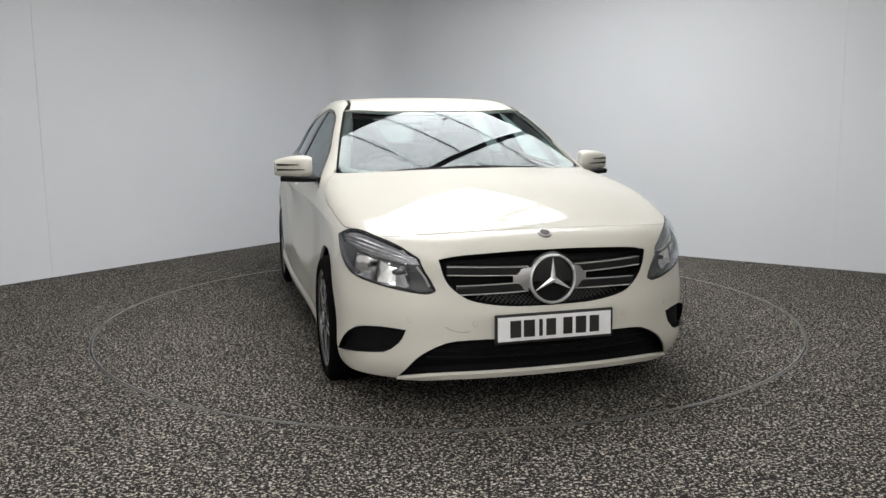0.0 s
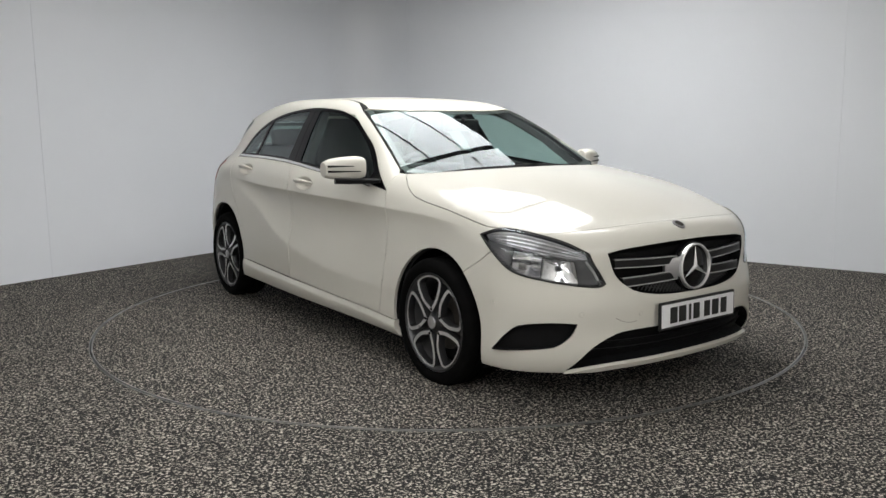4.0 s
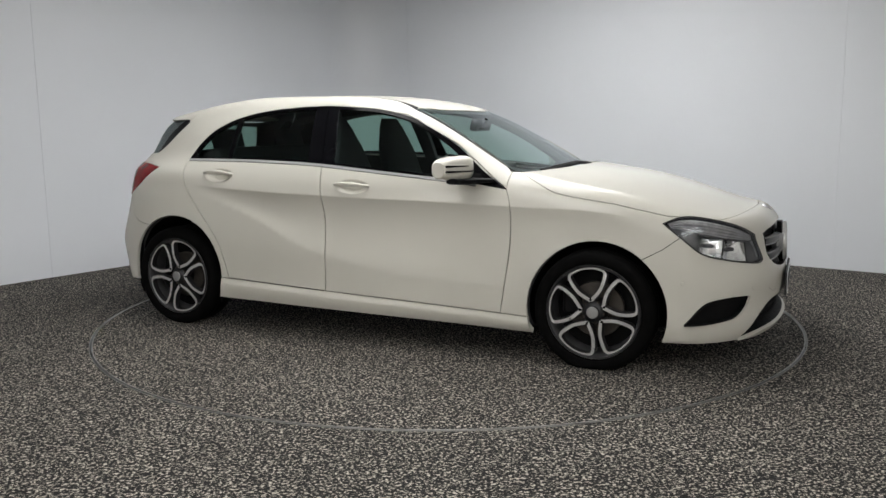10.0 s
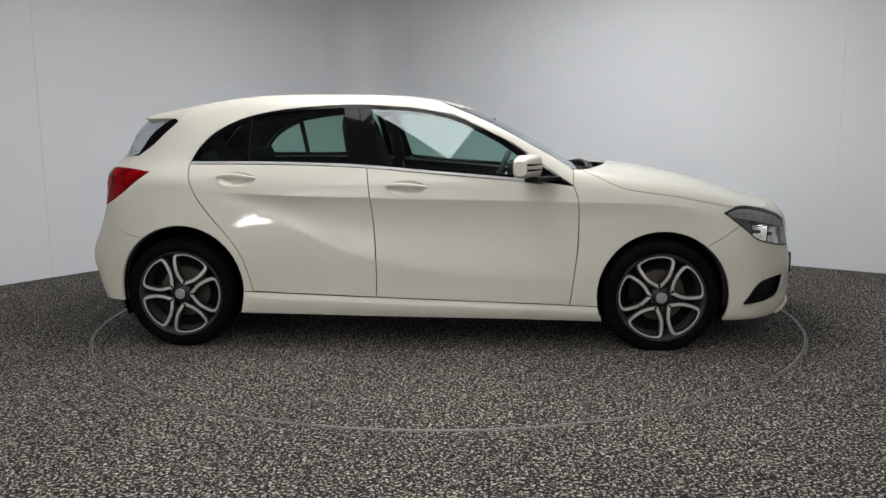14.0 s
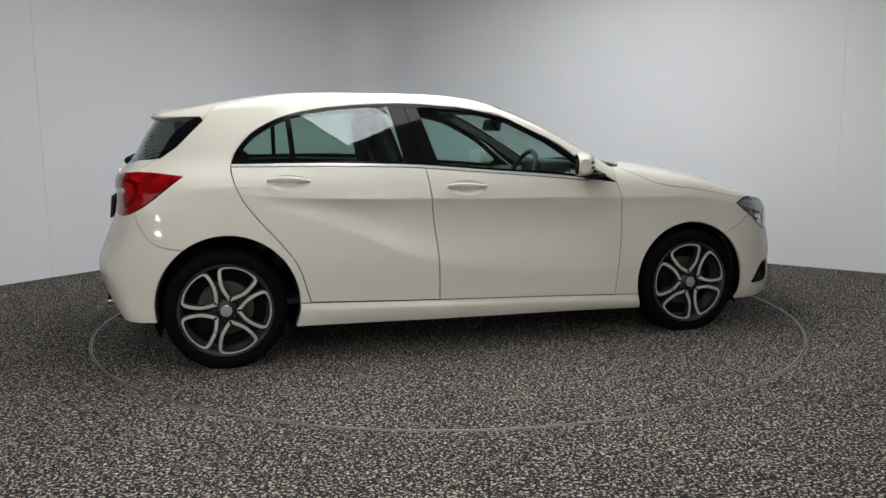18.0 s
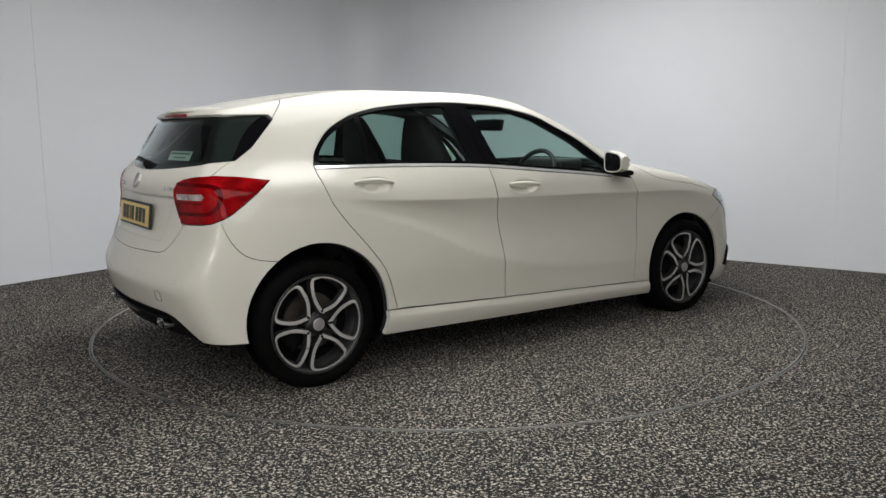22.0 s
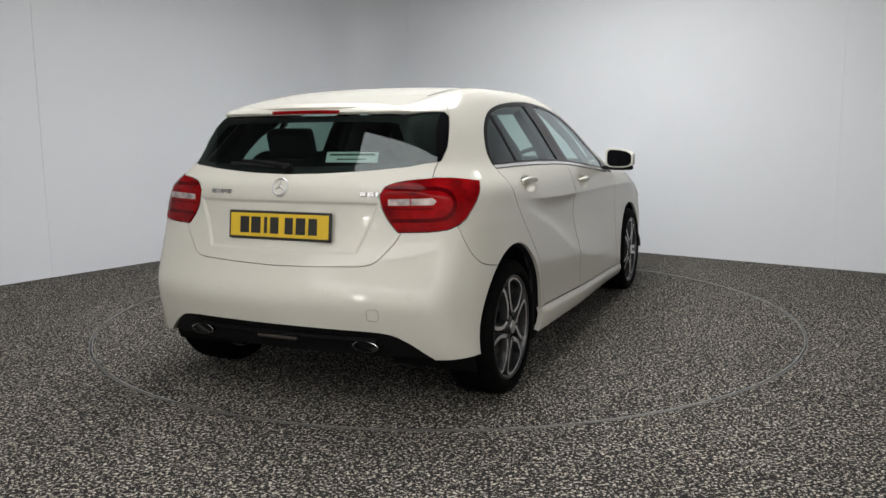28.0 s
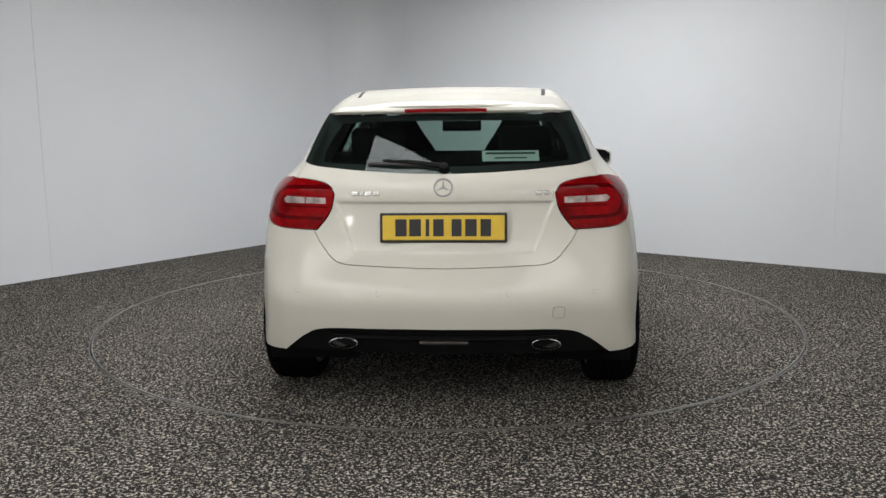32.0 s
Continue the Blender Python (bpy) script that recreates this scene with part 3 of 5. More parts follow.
REAR_CLEAR = outline([(-0.535, 1.10), (-0.52, 1.16), (-0.475, 1.24), (-0.42, 1.268), (0.0, 1.275), (0.42, 1.268), (0.475, 1.24), (0.52, 1.16), (0.535, 1.10), (0.50, 1.088), (0.3, 1.078), (0.0, 1.070), (-0.3, 1.078), (-0.50, 1.088)])
SCREEN_CLEAR = outline([(0.95, 0.0), (0.925, -0.4), (0.86, -0.63), (0.80, -0.65), (0.56, -0.605), (0.29, -0.53), (0.285, -0.50), (0.345, -0.3), (0.358, 0.0), (0.345, 0.3), (0.285, 0.50), (0.29, 0.53), (0.56, 0.605), (0.80, 0.65), (0.86, 0.63), (0.925, 0.4)])
BONNET_SIDE = [(0.84, 1.012), (0.90, 0.998), (0.98, 0.968), (1.06, 0.928), (1.13, 0.897), (1.21, 0.879), (1.44, 0.847), (1.70, 0.792), (1.80, 0.788), (2.3, 0.70), (2.3, 1.3), (0.84, 1.3)]
BONNET_TOP = outline([(1.13, 0.2, 1), (1.13, 0.0), (1.10, -0.3), (1.02, -0.55), (0.94, -0.69), (0.87, -0.77, 1), (0.87, -1.0, 1), (1.80, -1.0, 1), (1.83, -0.74, 1), (1.93, -0.675), (2.004, -0.505), (2.053, -0.229), (2.069, 0.0), (2.069, 0.2, 1)])
COWL = outline([(1.13, 0.2, 1), (1.13, 0.0), (1.10, -0.3), (1.02, -0.55), (0.94, -0.69), (0.87, -0.735, 1), (0.84, -0.70, 1), (0.90, -0.655), (0.955, -0.4), (0.98, 0.0), (0.98, 0.2, 1)])
WINDSCREEN = outline([(0.98, 0.2, 1), (0.98, 0.0), (0.955, -0.4), (0.90, -0.655), (0.84, -0.70, 1), (0.56, -0.640), (0.24, -0.562, 1), (0.31, -0.3), (0.325, 0.0), (0.325, 0.2, 1)])
ROOF = [(-1.343, 0.2), (0.325, 0.2), (0.325, 0.0), (0.31, -0.3), (0.235, -0.538), (0.1, -0.505), (-0.1, -0.489), (-0.5, -0.477), (-0.9, -0.462), (-1.343, -0.435)]
ROOF_STRIP = [(-1.343, -0.435), (-0.9, -0.462), (-0.5, -0.477), (-0.1, -0.489), (0.1, -0.505), (0.235, -0.538), (0.238, -0.580), (0.1, -0.526), (-0.1, -0.505), (-0.5, -0.493), (-0.9, -0.478), (-1.343, -0.451)]
PILLAR_STRIP = [(0.85, -0.705), (0.56, -0.640), (0.24, -0.562), (0.238, -0.580), (0.56, -0.654), (0.86, -0.718)]
HATCH_SIDE = [(-1.343, 1.6), (-1.343, 1.372), (-1.44, 1.268), (-1.54, 1.164), (-1.655, 1.089), (-1.72, 1.05), (-1.765, 1.021), (-2.3, 1.021), (-2.3, 1.6)]
HATCH_LOW = outline([(0.2, 0.648, 1), (0.0, 0.648), (-0.307, 0.656), (-0.45, 0.668), (-0.52, 0.731), (-0.564, 0.797), (-0.62, 0.93), (-0.67, 1.0210, 1), (0.2, 1.0210, 1)])
HATCH_GLASS = [(0.2, 1.036), (0.0, 1.036), (-0.2, 1.042), (-0.381, 1.053), (-0.56, 1.070), (-0.64, 1.087), (-0.75, 1.11), (-0.75, 1.302), (0.2, 1.302)]
GLASS_SIDE = [(-1.418, 1.283), (-1.48, 1.224), (-1.557, 1.147), (-1.65, 1.083), (-1.70, 1.03), (-2.3, 1.0), (-2.3, 1.32), (-1.45, 1.32)]
BUMPER_FRONT = [(1.4, 0.50), (1.588, 0.575), (1.69, 0.632), (1.78, 0.70), (1.80, 0.79), (1.95, 0.86), (2.5, 0.86), (2.5, 0.165), (1.4, 0.165)]
BUMPER_BACK = outline([(-1.4, 0.62, 1), (-1.564, 0.634), (-1.677, 0.662), (-1.743, 0.735), (-1.775, 0.83, 1), (-2.3, 0.83, 1), (-2.3, 0.265, 1), (-1.4, 0.265, 1)])
DIFFUSER = outline([(0.2, 0.392, 1), (0.0, 0.393), (-0.30, 0.391), (-0.515, 0.383), (-0.604, 0.349), (-0.689, 0.282), (-0.71, 0.262, 1), (-0.71, 0.1, 1), (0.2, 0.1, 1)])

def dish(x, z, k):
    """An oval round a door handle."""
    return [(x + 0.108 * k * math.cos(2 * math.pi * a / 20), z + 0.041 * k * math.sin(2 * math.pi * a / 20)) for a in range(20)]


def tray(k):
    """The outline of the recess for the rear plate, k inside its edge."""
    return [(0.2, 0.926 - k), (-0.475 + k, 0.926 - k), (-0.385 + k, 0.705 + k), (0.2, 0.705 + k)]


DISHES = ((-1.003, 0.955), (-0.040, 0.905))

def cut_body():
    cols, way, base = hull_grid()
    pts = march(base, way)
    n = int(len(pts) / len(cols))
    bm = bmesh.new()
    vs = [bm.verts.new(p) for p in pts]
    for i in range(len(cols) - 1):
        for j in range(n - 1):
            bm.faces.new((vs[i * n + j], vs[(i + 1) * n + j], vs[(i + 1) * n + j + 1], vs[i * n + j + 1]))
    bmesh.ops.remove_doubles(bm, verts=list(bm.verts), dist=1e-4)
    for loop, view in ((ARCH_FRONT, SIDE), (ARCH_BACK, SIDE), (WINDOWS, SIDE), (BELT, SIDE), (FRONT_GLASS, SIDE), (REAR_GLASS, SIDE), (QUARTER_GLASS, SIDE), (FRONT_DOOR, SIDE), (REAR_DOOR, SIDE), ([(-0.50, 1.345), (-0.12, 1.345)], SIDE), (SILL, SIDE),
                       (HEADLIGHT, LAMP), (FOG, LAMP), (GRILLE, FACE), (INTAKE, FACE), (SPLITTER, FACE), (REAR_LIGHT, REAR_LAMP), (STRIP, REAR_LAMP), (LAMP_LOW, REAR_LAMP), (BONNET_SIDE, ALL_SIDE[:2] + (lambda c: c.z > 0.7 and c.y < -0.4,)), (BONNET_TOP, PLANE), (COWL, PLANE), (WINDSCREEN, PLANE), (ROOF, PLANE), (ROOF_STRIP, PLANE), (PILLAR_STRIP, PLANE),
                       (HATCH_SIDE, ALL_SIDE), (HATCH_LOW, TAIL), (HATCH_GLASS, TAIL[:2] + (lambda c: c.x < -1.3 and c.z > 0.9,)), (GLASS_SIDE, ALL_SIDE), (BUMPER_FRONT, SIDE), (BUMPER_BACK, SIDE), (DIFFUSER, TAIL), ([(-0.555, 1.34), (-0.66, 1.03)], TAIL[:2] + (lambda c: c.x < -1.3 and c.z > 0.98,)), (REAR_CLEAR, TAIL), *[(tray(k), TAIL[:2] + (lambda c: c.x < -1.6,)) for k in (0, 0.005, 0.01, 0.016, 0.03)], *[(dish(x, z, k), SIDE) for x, z in DISHES for k in (1.06, 1.0, 0.94, 0.8, 0.6, 0.35)], (STRIP_GAP, REAR_LAMP), (LAMP_TOP, REAR_LAMP), (SCREEN_CLEAR, PLANE), *[([(-1.05 + 0.06 * k, 0.331 - 0.0419 * 0.06 * k - d) for k in range(36)], SIDE) for d in (0.014, 0.026, 0.04)], *[([(-1.25 + 0.06 * k, float(LINE_HIGH(-1.25 + 0.06 * k)) + d) for k in range(50)], SIDE) for d in (-0.006, 0.0, 0.006)], ([(-1.15 + 0.06 * k, float(LINE_LOW(-1.15 + 0.06 * k))) for k in range(36)], SIDE),
                       ([(0.872, 0.90), (0.8848, 1.06)], (SIDE[0], SIDE[1], lambda c: c.z > 0.88 and c.y < -0.4)),
                       ([(1.4, 0.165), (2.5, 0.165)], (SIDE[0], SIDE[1], lambda c: c.x > 1.3)), ([(-2.4, 0.265), (-1.3, 0.265)], (SIDE[0], SIDE[1], lambda c: c.x < -1.3))):
        cut(bm, loop, view, len(loop) > 2 and len(loop) not in (36, 50))
    bm.verts.index_update()
    co = np.array([v.co[:] for v in bm.verts])
    faces = [[v.index for v in f.verts] for f in bm.faces]
    bm.free()
    mid = np.array([co[f].mean(0) for f in faces])
    flat = np.abs(co[:, 1]) < 1e-4
    co = onto_hull(co, 2)
    co[flat, 1] = 0
    return co, faces, mid, hull_normal(co, 0.004)


def sort_faces(mid):
    """A name for each face of the right half, by where it lies."""
    x, y, z = mid.T
    names = np.full(len(mid), "quarter_panel", dtype=object)
    names[:] = "quarter_panel"
    side = y < -0.42
    names[(x > 0.3)] = "fender"
    names[contains(BUMPER_FRONT, x, z) & (x > 1.4)] = "front_bumper"
    names[contains(BUMPER_BACK, x, z) & (x < -1.4)] = "rear_bumper"
    names[(x < -1.4) & (z < 0.83) & (y > -0.6)] = "rear_bumper"
    names[contains(SILL, x, z) & side] = "sill"
    names[contains(FRONT_DOOR, x, z) & side] = "front_door"
    names[contains(REAR_DOOR, x, z) & side] = "rear_door"
    names[(names == "fender") & (x < 0.872 + (z - 0.90) * 0.08) & (z > 0.90)] = "quarter_panel"
    low = np.where(x > 1.0, 0.165, np.where(x < -1.0, 0.265, 0.203 - 0.021 * (x + 1.0)))
    names[(z < low)] = "underbody"
    names[contains(DIFFUSER, y, z) & (x < -1.5)] = "diffuser"
    names[contains(INTAKE, y, z) & (x > 1.6)] = "intake"
    names[contains(SPLITTER, y, z) & (x > 1.6)] = "splitter"
    names[contains(LIP_UNDER, y, z) & (x > 1.8) & (names != "splitter")] = "underbody"
    names[contains(GRILLE, y, z) & (x > 1.9)] = "grille"
    names[contains(BONNET_TOP, x, y) & contains(BONNET_SIDE, x, z) & (z > 0.7)] = "bonnet"
    s = 0.8 * x + 0.6 * y
    names[contains(HEADLIGHT, s, z) & (x > 1.5) & (y < -0.3)] = "headlight"
    names[contains(FOG, s, z) & (x > 1.5) & (y < -0.3)] = "fog_vent"
    names[contains(COWL, x, y) & (z > 0.9)] = "cowl"
    names[contains(WINDSCREEN, x, y) & (z > 0.9)] = "windscreen"
    names[contains(ROOF, x, y) & (z > 1.2)] = "roof"
    names[contains(ROOF_STRIP, x, y) & (z > 1.2)] = "roof_strip"
    names[contains(PILLAR_STRIP, x, y) & (z > 0.95)] = "pillar_strip"
    names[contains(HATCH_SIDE, x, z) & (z > 1.0)] = "tailgate"
    names[contains(HATCH_SIDE, x, z) & (z > 1.22)] = "hatch_top"
    names[contains(HATCH_LOW, y, z) & (x < -1.5)] = "tailgate"
    names[contains(HATCH_GLASS, y, z) & contains(GLASS_SIDE, x, z)] = "rear_window"
    names[(names == "rear_window") & (y < -0.555 - (1.34 - z) * 0.3387)] = "side_fin"
    s = R2 * (x - y)
    names[contains(REAR_LIGHT, s, z) & (x < -1.3) & (y < -0.25)] = "rear_light"
    names[contains(WINDOWS, x, z) & side & (names != "pillar_strip")] = "window_trim"
    ahead = contains(FRONT_DOOR, x, z)
    names[(names == "window_trim") & ahead] = "front_trim"
    post = (x > -0.47) & (x < -0.15) & (z < 1.345)
    names[(names == "window_trim") & post] = "rear_pillar"
    names[(names == "front_trim") & post] = "front_pillar"
    names[contains(BELT, x, z) & side] = "belt_strip"
    names[contains(FRONT_GLASS, x, z) & side] = "front_glass"
    names[contains(REAR_GLASS, x, z) & side] = "rear_glass"
    names[contains(QUARTER_GLASS, x, z) & side] = "quarter_glass"
    names[contains(ARCH_FRONT, x, z) & side & (z > 0.1)] = "none"
    names[contains(ARCH_BACK, x, z) & side & (z > 0.1)] = "none"
    return names


def skin(name, pick, kinds, parent, mat, both=False, even=False, gap=0.002, depth=0.016, push=None, lining=None, flip=False):
    """One panel: its faces, drawn in by a gap and given edges. both: the two halves are one piece; flip: the left hand one."""
    co, faces, mid, nor = BODY
    use = [f for f, k in zip(faces, kinds) if k in pick]
    ids = sorted({i for f in use for i in f})
    where = {i: k for k, i in enumerate(ids)}
    p, n = co[ids].copy(), nor[ids]
    use = [[where[i] for i in f] for f in use]
    count = {}
    for f in use:
        for a, b in zip(f, f[1:] + f[:1]):
            count[(a, b)] = count.get((a, b), 0) + 1
    rim = [(a, b) for a, b in count if (b, a) not in count and not (both and abs(p[a][1]) < 1e-5 and abs(p[b][1]) < 1e-5)]
    inward = np.zeros_like(p)
    for a, b in rim:
        e = p[b] - p[a]
        c = np.cross(n[a], e)
        c /= max(np.linalg.norm(c), 1e-9)
        inward[a] += c
        inward[b] += c
    ln = np.linalg.norm(inward, axis=1)
    m = ln > 1e-6
    inward[m] /= ln[m][:, None]
    if both:
        inward[np.abs(p[:, 1]) < 1e-5, 1] = 0
    p = p + inward * gap
    if push is not None:
        if callable(push):
            grad = np.stack([push(p + 0.003 * a) - push(p - 0.003 * a) for a in np.eye(3)], -1) / 0.006
            grad -= n * (grad * n).sum(-1, keepdims=True)
            bent = n + grad
            bent /= np.linalg.norm(bent, axis=1, keepdims=True)
        p = p - n * (push(p)[:, None] if callable(push) else push)
    if callable(push):
        n = bent
    if even:
        mir = np.array([1, -1, 1]) if both else np.ones(3)
        edge = p[sorted({i for e in rim for i in e})][::3]
        keep = np.array([np.linalg.norm(edge - a, axis=1).min() > 0.05 for a in p])
        axes = {"xz": (0, 2), "xy": (0, 1), "yz": (1, 2)}[even]
        t = np.concatenate([np.ones((len(p), 1)), p[:, axes]], 1)
        u = np.concatenate([np.ones((len(p), 1)), (p * mir)[:, axes]], 1)
        keep = keep if keep.sum() > 30 else ~keep
        fit = np.linalg.lstsq(np.concatenate([t[keep], u[keep]]), np.concatenate([n[keep], n[keep] * mir]), rcond=None)[0]
        flat = t @ fit
        if even == "xz":
            flat = flat * 0.6 + flat[keep].mean(0) * 0.4
        if name == "bonnet":
            near = np.array([np.linalg.norm(edge - a, axis=1).min() for a in p])
            inner = (ease(0.02, 0.16, near) * 0.85)[:, None]
            flat = flat * inner + n * (1 - inner)
        n = flat
        n /= np.linalg.norm(n, axis=1, keepdims=True)
    verts = [tuple(a) for a in p]
    polys, slots, normals = [], [], []
    for f in use:
        polys.append(tuple(f))
        slots.append(0)
        normals += [tuple(n[i]) for i in f]
    q = p - n * depth
    for a, b in rim:
        k = len(verts)
        verts += [tuple(p[a]), tuple(p[b]), tuple(q[b]), tuple(q[a])]
        polys.append((k + 3, k + 2, k + 1, k))
        slots.append(0)
        normals += [(0, 0, 0)] * 4
    if lining:
        k = len(verts)
        verts += [tuple(a) for a in q]
        for f in use:
            polys.append(tuple(k + i for i in reversed(f)))
            slots.append(1)
            normals += [tuple(-n[i]) for i in reversed(f)]
    if both or flip:
        k = len(verts) if both else 0
        mv = [(a[0], -a[1], a[2]) for a in verts]
        mp, mn, at = [], [], 0
        onto = [i if both and abs(a[1]) < 1e-6 else k + i for i, a in enumerate(verts)]
        for f in polys:
            mp.append(tuple(onto[i] for i in reversed(f)))
            mn += [(a[0], -a[1], a[2]) for a in reversed(normals[at:at + len(f)])]
            at += len(f)
        verts, polys, slots, normals = (verts + mv, polys + mp, slots + slots, normals + mn) if both else (mv, mp, slots, mn)
    me = bpy.data.meshes.new(name)
    me.from_pydata(verts, [], polys)
    me.materials.append(mat)
    if lining:
        me.materials.append(lining)
    me.polygons.foreach_set("material_index", slots)
    me.shade_smooth()
    me.normals_split_custom_set(normals)
    ob = new(name, me)
    ob.parent = parent
    return ob



# ---- the car ----
def hit(base, way):
    """The place and the normal where a ray from inside the body leaves it."""
    p = march(np.array([base], float), np.array([way], float))
    return Vector(p[0]), Vector(hull_normal(p)[0])


def on_side(x, z):
    return hit((x, -0.2, z), (0, -1, 0))


def on_front(y, z):
    return hit((1.2, y, z), (1, 0, 0))


def on_back(y, z):
    return hit((-1.2, y, z), (-1, 0, 0))


def on_top(x, y):
    return hit((x, y, 0.7), (0, 0, 1))


def frame_at(p, n, up=(0, 0, 1)):
    """A pose at p whose y axis points out along n and whose z axis is near up."""
    y = Vector(n).normalized()
    z = (Vector(up) - y * y.dot(Vector(up))).normalized()
    x = y.cross(z)
    return Matrix.Translation(p) @ Matrix((x, y, z)).transposed().to_4x4()


def mirrored(bm):
    """A copy of a mesh on the other side of the car."""
    out = bm.copy()
    for v in out.verts:
        v.co.y = -v.co.y
    bmesh.ops.reverse_faces(out, faces=out.faces)
    return out


def pair(name, bm, mat, parents, label="", smooth=True, mats=()):
    """The same part on the right and on the left."""
    other = mirrored(bm)
    return part(name, bm, mat, parents[0], label, smooth, mats), part(name, other, mat, parents[1], label, smooth, mats)


car = tagged(new("car"), "cream-white five-door hatchback parked on a round turntable", "car")
BODY = cut_body()
KINDS = sort_faces(BODY[2])
KINDS[(BODY[2][:, 0] < -1.45) & (BODY[2][:, 2] < 0.262)] = "none"

# Painted panels.
bonnet = skin("bonnet", ("bonnet",), KINDS, car, PAINT, both=True, even="xy")
front_bumper = skin("front_bumper", ("front_bumper",), KINDS, car, PAINT, both=True, gap=0.0015)
rear_bumper = skin("rear_bumper", ("rear_bumper",), KINDS, car, PAINT, both=True, gap=0.0015)
roof = skin("roof", ("roof",), KINDS, car, PAINT, both=True, lining=HEADLINER, depth=0.025, gap=0.001)


def plate_sink(p):
    """The tailgate steps back round the number plate."""
    y, z = np.abs(p[:, 1]), p[:, 2]
    edge = np.minimum(np.minimum(0.926 - z, z - 0.705), 0.385 + 0.407 * (z - 0.705) - y)
    return 0.008 * ease(0.0, 0.016, edge) * (p[:, 0] < -1.6)


def sill_step(p):
    """The sill swells out below a slanting ledge."""
    drop = 0.331 - 0.0419 * (p[:, 0] + 1.05) - p[:, 2]
    swell = 0.35 + 0.65 * ease(-1.03, -0.82, p[:, 0])
    return -0.002 - swell * (0.012 * ease(0.0, 0.036, drop) - 0.010 * ease(0.04, 0.13, drop))


def handle_dish(p):
    """Hollows behind the door handles."""
    d = 0.0
    for x, z in DISHES:
        r = np.hypot((p[:, 0] - x) / 0.108, (p[:, 2] - z) / 0.041)
        d = d + 0.034 * (1 - ease(0.42, 1.03, r))
    return d


tailgate = skin("tailgate", ("tailgate",), KINDS, car, PAINT, both=True, lining=TRIM, push=plate_sink)
tagged(skin("hatch_top", ("hatch_top",), KINDS, tailgate, PAINT, both=True, lining=TRIM, gap=0.0015), "cream-white top of the tailgate above the window")
tagged(skin("splitter", ("splitter",), KINDS, front_bumper, PAINT, both=True, gap=0.0, push=-0.012, depth=0.03), "cream-white lip under the lower intake")
sides = {}
for name, lab in (("fender", ""), ("front_door", ""), ("rear_door", ""), ("quarter_panel", ""), ("sill", "")):
    for flip in (False, True):
        sides[name, flip] = skin(name, (name,), KINDS, car, PAINT, lining=TRIM, flip=flip, gap=0.0025 if name == "sill" else 0.003 if "door" in name else 0.002, push=sill_step if name == "sill" else handle_dish if "door" in name else None, depth=0.028 if name == "sill" else 0.016)
def screen_dip(p):
    """The windscreen runs on down behind the bonnet."""
    x, y = p[:, 0], np.abs(p[:, 1])
    cab = CABIN(x + 0.03 * y * y * ease(-0.2, 0.5, x)) - 0.060 * y * y
    return 0.004 + np.maximum(top(x, y) - cab, 0) * ease(0.70, 0.80, x) * (1 - ease(0.60, 0.68, y))


windscreen = skin("windscreen", ("windscreen",), KINDS, car, CLEAR, both=True, even="xy", gap=-0.004, push=lambda p: screen_dip(p), depth=0.005)
windscreen.visible_shadow = False
tagged(windscreen, "clear laminated windscreen")
for flip in (False, True):
    for kind, owner in (("window_trim", "rear_door"), ("front_trim", "front_door")):
        skin("window_trim", (kind,), KINDS, sides[owner, flip], TRIM_BLACK, flip=flip, gap=0.001, depth=0.02, push=0.001, lining=TRIM)
    for kind, owner in (("rear_pillar", "rear_door"), ("front_pillar", "front_door")):
        tagged(skin("pillar_cover", (kind,), KINDS, sides[owner, flip], FIN_BLACK, flip=flip, gap=0.002, depth=0.012, push=-0.001), "gloss black door pillar cover")
    tagged(skin("belt_strip", ("belt_strip",), KINDS, sides["front_door", flip], BADGE, flip=flip, gap=0.001, push=-0.003, depth=0.01), "bright chrome strip under the windows")
    tagged(skin("roof_strip", ("roof_strip",), KINDS, roof, BLACK, flip=flip, gap=0.0, push=0.001, depth=0.004), "black roof gutter strip")
    tagged(skin("pillar_strip", ("pillar_strip",), KINDS, windscreen, BLACK, flip=flip, gap=0.0, push=0.003, depth=0.01), "black rubber strip beside the windscreen")
    for g, owner, mat in (("front_glass", "front_door", TINTED), ("rear_glass", "rear_door", DARK_GLASS), ("quarter_glass", "rear_door", DARK_GLASS)):
        pane = skin("window_pane", (g,), KINDS, sides[owner, flip], mat, flip=flip, even="xz", gap=-0.002, push=0.004, depth=0.004)
        pane.visible_shadow = False
        tagged(pane, "green-tinted side window pane")
def glass_lean(p):
    """The rear window leans in under the spoiler."""
    return 0.004 + 0.021 * ease(1.06, 1.34, p[:, 2]) * (1 - ease(0.47, 0.56, np.abs(p[:, 1])))


rear_window = skin("rear_window", ("rear_window",), KINDS, tailgate, REAR_GLASS_TINT, both=True, even="yz", gap=0.0, depth=0.004, push=lambda p: glass_lean(p))
rear_window.visible_shadow = False
for flip in (False, True):
    tagged(skin("side_fin", ("side_fin",), KINDS, tailgate, FIN_BLACK, flip=flip, gap=0.001, depth=0.012, push=0.003), "gloss black fin beside the rear window")
tagged(rear_window, "dark heated rear window")
# Black borders baked on the inside of the panes.
BORDERS = np.array(KINDS, dtype=object)
bx, by, bz = BODY[2].T
BORDERS[(KINDS == "rear_window") & ~contains(REAR_CLEAR, by, bz)] = "rear_border"
BORDERS[(KINDS == "windscreen") & ~contains(SCREEN_CLEAR, bx, by)] = "screen_border"
